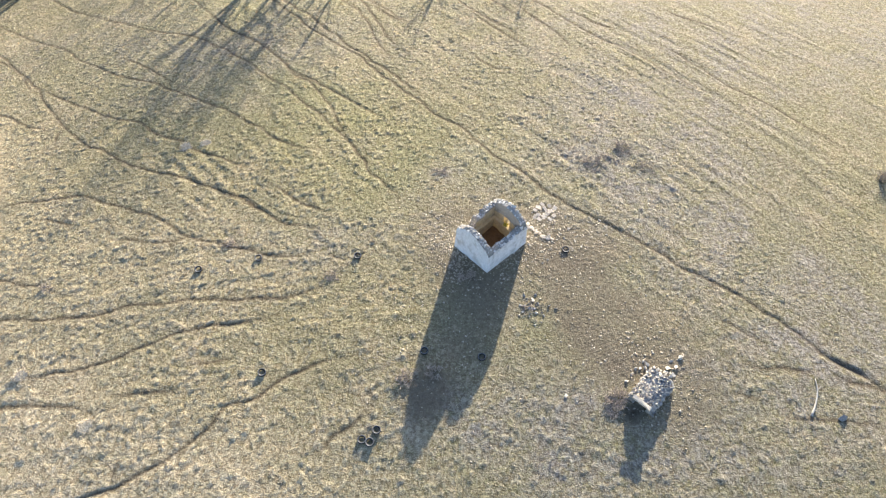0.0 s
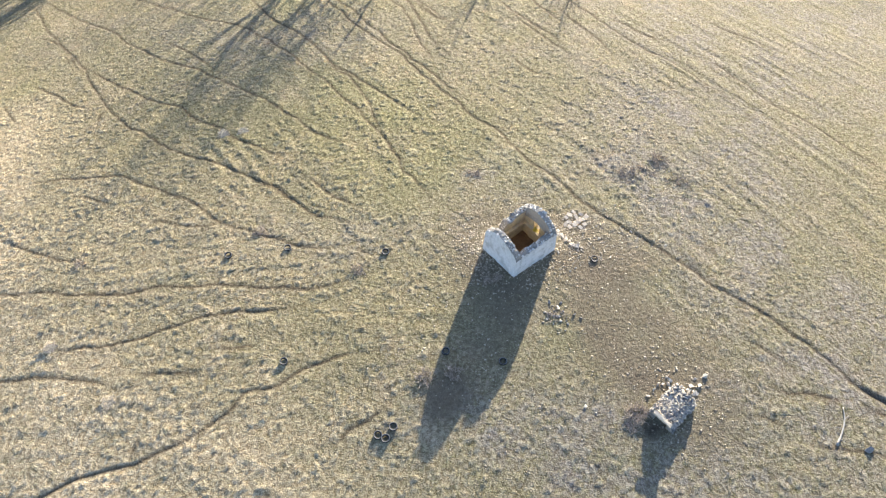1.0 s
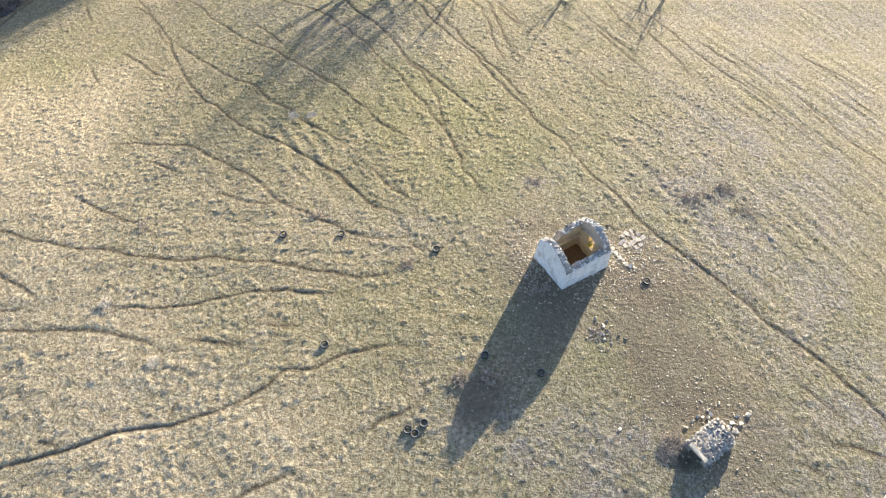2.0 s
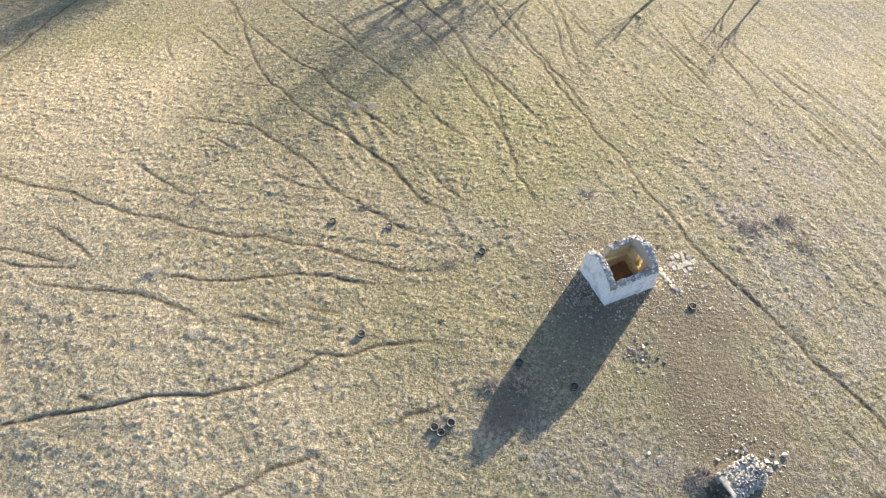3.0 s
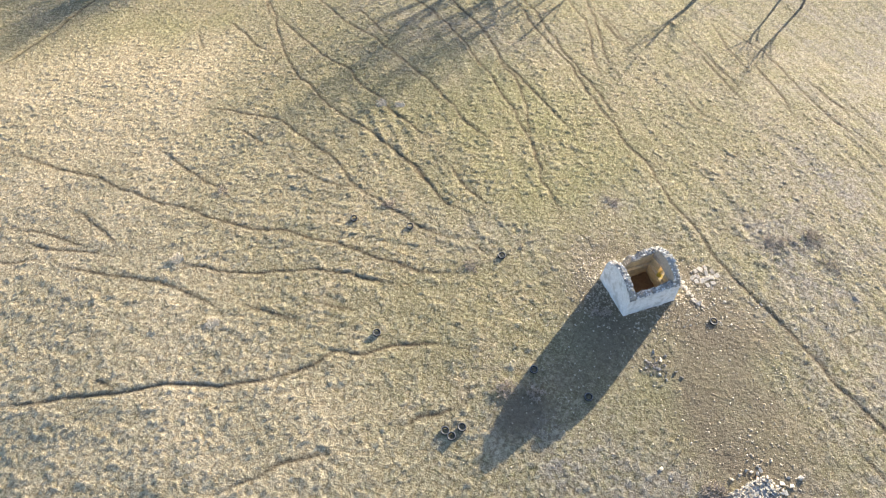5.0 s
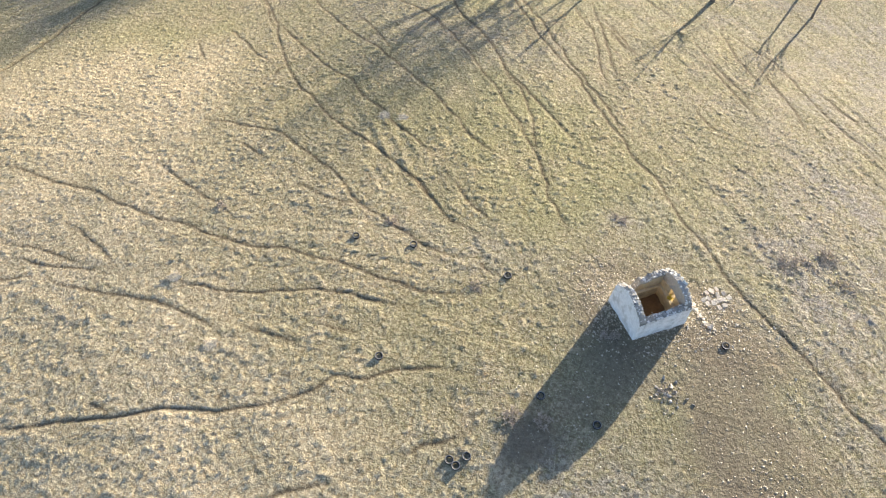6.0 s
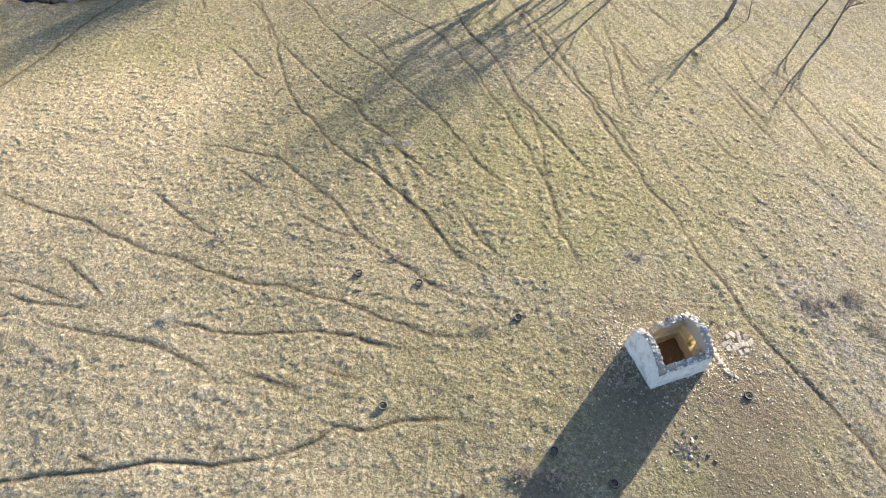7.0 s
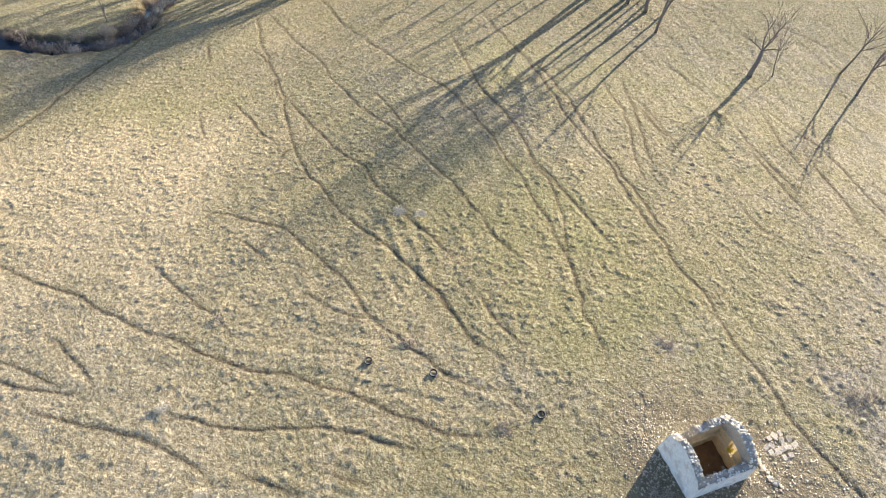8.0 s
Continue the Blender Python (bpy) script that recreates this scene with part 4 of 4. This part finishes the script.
for n, (across, along, tall, thick) in enumerate(WOOD):
    c, d = math.cos(radians(SUN_TURN)), math.sin(radians(SUN_TURN))
    make_tree(across * c + along * d, along * c - across * d, tall, 50 + n, (0.02, 0.02), 3 if across > -45 else 2, thick)
# A denser wood on the far bank, whose shade falls over the stream.
dense = [make_tree(x, y, 11.5, 720 + n, (0.03, 0.03), 3, 0.020, "bare tree with a dense twiggy crown") for n, (x, y) in enumerate([(-55.5, 75), (-59, 79), (-64, 82), (-53.5, 81)])]
for n in range(30):
    r = random.Random(700 + n)
    y = r.uniform(75, 97)
    x = -59.5 + 0.272 * (y - 53.5) - 34 * r.random() ** 1.5
    copy_thing(dense[n % 4], pose(x, y, height(x, y) - 0.15, 0, 0, r.uniform(0, 360)))
make_tree(-70.8, 58.4, 7.0, 90, (-0.05, 0.1), 2, 0.012, "slender bare tree on the stream bank")
make_tree(-71.3, 58.8, 6.0, 91, (0.1, 0.1), 2, 0.011, "slender bare tree on the stream bank")


def make_shrub(x, y, wide, tall, seed, stems=70, material=None, label="bare twiggy shrub with grey-brown stems"):
    shrub = base("shrub", x, y, height(x, y) - 0.05, 0, label=label, category="shrub")
    rng = random.Random(seed)
    bm = bmesh.new()
    for n in range(stems):
        a, out = rng.uniform(0, 2 * math.pi), wide * math.sqrt(rng.random())
        foot = Vector((out * 0.6 * math.cos(a), out * 0.6 * math.sin(a), 0))
        tip = Vector((out * math.cos(a), out * math.sin(a), tall * rng.uniform(0.45, 1.0))) + Vector((rng.uniform(-0.2, 0.2), rng.uniform(-0.2, 0.2), 0))
        mid = foot.lerp(tip, 0.55) + Vector((rng.uniform(-0.12, 0.12), rng.uniform(-0.12, 0.12), 0.05))
        tube(bm, [foot, mid, tip], [0.02, 0.015, 0.006], 3, False)
        for k in range(3):
            q = mid.lerp(tip, rng.random())
            tube(bm, [q, q + Vector((rng.uniform(-0.25, 0.25), rng.uniform(-0.25, 0.25), rng.uniform(0.0, min(0.25, 0.5 * tall))))], [0.011, 0.004], 3, False)
    part("crown", bm, material or DRY_TWIG, shrub)
    return shrub


for n, (x, y, wide, tall, stems) in enumerate([(10.85, 15.35, 0.8, 0.24, 130), (10.5, 14.6, 0.5, 0.14, 50), (14.6, 37.6, 0.9, 0.32, 70), (12.1, 35.7, 1.0, 0.2, 60), (13.3, 36.1, 1.1, 0.16, 50), (16.0, 35.2, 1.2, 0.18, 60), (1.3, 24.4, 0.35, 0.2, 30), (2.0, 24.7, 0.3, 0.2, 25),
                                               (-15.8, 28.1, 0.5, 0.22, 40), (-29.1, 25.1, 0.5, 0.2, 35), (-0.1, 34.8, 0.5, 0.14, 40), (-7.9, 24.8, 0.6, 0.18, 45),
                                               (-2.5, 16.8, 0.7, 0.26, 60), (-0.6, 17.2, 0.6, 0.35, 50), (5.9, 21.9, 0.7, 0.15, 25), (35.6, 35.1, 0.6, 0.9, 60)]):
    make_shrub(x, y, wide, tall, 200 + n, stems)
for n in range(46):
    p = smooth_line(STREAM)[int(1 + n * 1.15)]
    r = random.Random(300 + n)
    make_shrub(p[0] + r.uniform(0.7, 2.0) * r.choice((-1, 1)), p[1] + r.uniform(-1.2, 1.2), r.uniform(0.7, 1.3), r.uniform(0.7, 1.5), 320 + n, 90, (None, TWIG, TWIG, PALE_WOOD, TWIG)[n % 5], "leafless bank shrub beside the stream")


# ---- stream ----
def make_stream():
    line = smooth_line(STREAM, 5)
    bm = bmesh.new()
    pairs = []
    for i, p in enumerate(line):
        d = line[min(i + 1, len(line) - 1)] - line[max(i - 1, 0)]
        d = d / np.linalg.norm(d)
        z = float(hill(p[0], p[1])) - 0.85
        pairs.append([bm.verts.new((p[0] - d[1] * s, p[1] + d[0] * s, z)) for s in (-1.7, 1.7)])
    for a, b in zip(pairs, pairs[1:]):
        bm.faces.new((a[0], b[0], b[1], a[1]))
    bmesh.ops.recalc_face_normals(bm, faces=bm.faces[:])
    ob = part("water", bm, WATER)
    return tagged(ob, "dark still water of a narrow stream", "water", kind="structure")


make_stream()


# ---- loose stones ----
rng = random.Random(17)


def loose(x, y, size, meshes, name="stone", group="loose stones by the hut", label="pale broken limestone lying on bare earth"):
    ob = stone(name, meshes, rng, x, y, height(x, y) + size * 0.06, size, None)
    return tagged(ob, label, "stone", group)


for row in range(4):
    for col in range(5):
        if (row, col) in ((0, 0), (0, 1), (3, 4), (0, 4), (2, 2), (3, 0)):
            continue
        u, v = 0.40 * (col - 2) + rng.gauss(0, 0.05) + 0.16 * (row % 2), 0.46 * (row - 1.5) + rng.gauss(0, 0.05)
        x, y = 7.55 + 0.74 * u - 0.67 * v, 30.35 + 0.67 * u + 0.74 * v
        slab = new("slab", rng.choice(SLABS))
        slab.matrix_world = pose(x, y, height(x, y) + rng.uniform(-0.01, 0.03), rng.uniform(-7, 7), rng.uniform(-7, 7), 42 + rng.gauss(0, 12)) @ Matrix.Diagonal((rng.uniform(0.26, 0.46), rng.uniform(0.30, 0.52), 0.45, 1))
        tagged(slab, "flat pale limestone slab set in the ground", "stone", "flat slabs by the hut")
for n in range(24):
    t = n / 23
    loose(5.9 + 1.8 * t + rng.gauss(0, 0.10), 29.6 - 1.95 * t + rng.gauss(0, 0.10), rng.uniform(0.18, 0.40), TAN_ROCKS, group="row of stones by the hut", label="pale block from a fallen wall line")
for n in range(70):
    loose(9.0 + rng.gauss(0, 2.2), 28.6 + rng.gauss(0, 1.6), rng.uniform(0.06, 0.19), ROCKS)
loose(-0.95, 17.6, 0.28, ROCKS, group="stones in the hut's shade", label="pale stone lying beside a tyre")
for n in range(26):
    loose(6.0 + rng.gauss(0, 0.6), 22.0 + rng.gauss(0, 0.5), rng.uniform(0.10, 0.30), ROCKS if n % 3 == 0 else GREY_ROCKS, group="small stone heap", label="pale broken stone in a small heap" if n % 3 == 0 else "grey stone in a small heap among weeds")
for n in range(30):
    loose(13.8 + rng.gauss(0, 0.7), 17.3 + rng.gauss(0, 0.35), rng.uniform(0.15, 0.34), ROCKS, group="stones behind the shelter", label="pale stone fallen behind the shelter")
for x, y in ((7.61, 15.62), (12.0, 17.0), (12.3, 17.4), (11.6, 16.6)):
    loose(x, y, 0.3, ROCKS, group="stones behind the shelter", label="pale stone on the grass near the shelter")


tagged(stone("boulder", GREY_ROCKS[2:3], rng, 24.8, 14.25, height(24.8, 14.25) + 0.12, 0.6), "dark weathered boulder on the grass", "boulder")


for n, (x, y) in enumerate([(-20.3, 39.6), (-22.7, 14.2), (-21.9, 39.3), (-28.4, 18.0)]):
    make_shrub(x, y, 0.42, 0.11, 900 + n, 150, STRAW, "low clump of bleached dry stalks")


def make_dead_branch():
    """A bleached fallen branch."""
    pts = [Vector((x, y, height(x, y) + 0.05)) for x, y in smooth_line([(23.8, 16.9), (23.75, 16.3), (23.55, 15.7), (23.2, 15.0), (22.8, 14.4)], 3)]
    branch = base("dead_branch", 23.6, 15.7, height(23.6, 15.7), label="long bleached dead branch lying on the grass", category="branch")
    lift_off = Vector((23.6, 15.7, height(23.6, 15.7)))
    bm = bmesh.new()
    tube(bm, [p - lift_off for p in pts], [0.035 + 0.045 * i / len(pts) for i in range(len(pts))], 6)
    part("stem", bm, PALE_WOOD, branch, smooth=True)
    for i, (dx, dy) in ((4, (0.35, 0.3)), (7, (-0.4, 0.1)), (10, (0.3, -0.2))):
        bm = bmesh.new()
        a = pts[i] - lift_off
        tube(bm, [a, a + Vector((dx * 0.5, dy * 0.5, 0.05)), a + Vector((dx, dy, 0.03))], [0.03, 0.022, 0.01], 5)
        part("side_branch", bm, PALE_WOOD, branch)


make_dead_branch()


# ---- small stones and grass ----
def scatter(count, seed, centres=None):
    r = np.random.RandomState(seed)
    if centres is None:
        p = np.stack([r.uniform(-82, 50, count), r.uniform(-7, 92, count)], 1)
        return p[(p[:, 0] > -44 - 0.75 * np.maximum(p[:, 1], 0)) & (p[:, 0] < 29 + 0.42 * np.maximum(p[:, 1], 0))], r
    pick = r.randint(0, len(centres), count)
    c = np.array(centres)[pick]
    return c[:, :2] + r.normal(0, 1, (count, 2)) * c[:, 2:3], r


def lift(p):
    """Ground heights at many places."""
    i = np.clip(np.searchsorted(XS, p[:, 0]) - 1, 0, len(XS) - 2)
    j = np.clip(np.searchsorted(YS, p[:, 1]) - 1, 0, len(YS) - 2)
    u, v = (p[:, 0] - XS[i]) / (XS[i + 1] - XS[i]), (p[:, 1] - YS[j]) / (YS[j + 1] - YS[j])
    return (GZ[j, i] * (1 - u) + GZ[j, i + 1] * u) * (1 - v) + (GZ[j + 1, i] * (1 - u) + GZ[j + 1, i + 1] * u) * v


def in_hut(p):
    c, s = math.cos(radians(HUT_TURN)), math.sin(radians(HUT_TURN))
    u, v = (p[:, 0] - HUT_X) * c + (p[:, 1] - HUT_Y) * s, -(p[:, 0] - HUT_X) * s + (p[:, 1] - HUT_Y) * c
    return (u > -0.1) & (u < LONG + 0.1) & (v > -0.1) & (v < WIDE + 0.1)


def make_gravel():
    p, r = scatter(7000, 4, [(0.4, 27.4, 1.0), (1.2, 25.6, 0.9), (7.2, 28.2, 1.0), (0.8, 28.6, 1.3), (6.2, 29.6, 1.2), (5.2, 26.2, 1.2), (10, 26, 2.6), (4.0, 28.0, 3.2), (1.0, 20, 3.5), (12, 19, 2.5), (13.5, 16, 2.0), (0.5, 29, 2.0), (10, 30, 2.0), (15, 36, 2.0)])
    p = p[~in_hut(p)]
    z, n = lift(p), len(p)
    unit = np.array([(1, 0, 0), (-0.5, 0.85, 0), (-0.5, -0.85, 0), (0.1, 0.1, 0.4), (0, 0, -0.4)])
    tri = np.array([(0, 1, 3), (1, 2, 3), (2, 0, 3), (1, 0, 4), (2, 1, 4), (0, 2, 4)])
    a, size = r.uniform(0, 6.28, n), 0.018 + 0.085 * r.random(n) ** 3
    c, s = np.cos(a)[:, None], np.sin(a)[:, None]
    shape = unit[None] * (1 + 0.4 * r.uniform(-1, 1, (n, 5, 1))) * size[:, None, None]
    x, y = shape[..., 0] * c - shape[..., 1] * s, shape[..., 0] * s + shape[..., 1] * c
    v = np.stack([x + p[:, :1], y + p[:, 1:], shape[..., 2] + z[:, None] + 0.01], -1).reshape(-1, 3)
    f = (tri[None] + 5 * np.arange(n)[:, None, None]).reshape(-1, 3)
    tagged(new("gravel", raw_mesh("gravel", v, f, GRIT)), "scattered small pale stones on bare earth", "gravel", kind="stuff")


def blades_mesh(foot, a, lean, reach, half, shade):
    """One triangle a blade: foot, heading, lean, length, half width."""
    way = np.stack([np.cos(a) * np.sin(lean), np.sin(a) * np.sin(lean), np.cos(lean)], -1)
    side = np.stack([-np.sin(a), np.cos(a), 0 * a], -1) * half[:, None]
    v = np.stack([foot - side, foot + side, foot + way * reach[:, None]], 1).reshape(-1, 3)
    me = raw_mesh("grass", v, np.arange(len(v)).reshape(-1, 3), BLADES)
    for name, value in (("shade", shade), *((k, field(g, foot[:, 0], foot[:, 1])) for k, g in (("sage", SAGE), ("pale", PALE), ("lush", LUSH), ("tuft", TUFT)))):
        me.attributes.new(name, "FLOAT", "POINT").data.foreach_set("value", np.repeat(value, 3).astype(np.float32))
    return me


def grass_grows(p, r):
    bare = np.maximum(field(SOIL_SHADE, p[:, 0], p[:, 1]), field(CLEAR, p[:, 0], p[:, 1]))
    return (~in_hut(p)) & (r.random(len(p)) > 0.95 * bare)


def make_short_grass(count, blades, seed):
    p, r = scatter(count, seed)
    p = p[grass_grows(p, r)]
    n = len(p)
    shade = np.repeat(r.random(n), blades)
    p = np.repeat(p, blades, 0) + 0.06 * r.normal(0, 1, (n * blades, 2))
    m = len(p)
    foot = np.column_stack([p, lift(p) - 0.02])
    me = blades_mesh(foot, r.uniform(0, 6.28, m), r.uniform(0.6, 1.4, m), r.uniform(0.07, 0.14, m), r.uniform(0.014, 0.028, m), shade)
    tagged(new("grass", me), "short dry straw-coloured pasture grass", "grass", kind="stuff")


def make_tussocks(blades, seed):
    r = np.random.RandomState(seed)
    p, wide = TUSSOCKS
    keep = grass_grows(p, r)
    p, wide = p[keep], wide[keep]
    n = len(p)
    shade, tall = np.repeat(r.random(n), blades), np.repeat(0.05 + 0.24 * wide * r.uniform(0.6, 1.3, n), blades)
    m = n * blades
    a, out = r.uniform(0, 6.28, m), np.sqrt(r.random(m))
    wide = np.repeat(wide, blades) * out * 0.85
    q = np.repeat(p, blades, 0) + np.stack([wide * np.cos(a), wide * np.sin(a)], 1)
    foot = np.column_stack([q, lift(q) - 0.02])
    me = blades_mesh(foot, a + r.normal(0, 0.7, m), 0.15 + 0.9 * out * r.uniform(0.5, 1.2, m), tall * r.uniform(0.6, 1.15, m), r.uniform(0.014, 0.028, m), shade)
    tagged(new("grass", me), "tussocks of long dry straw-coloured grass", "grass", kind="stuff")


make_gravel()
make_short_grass(46000, 6, 77)
make_tussocks(14, 78)
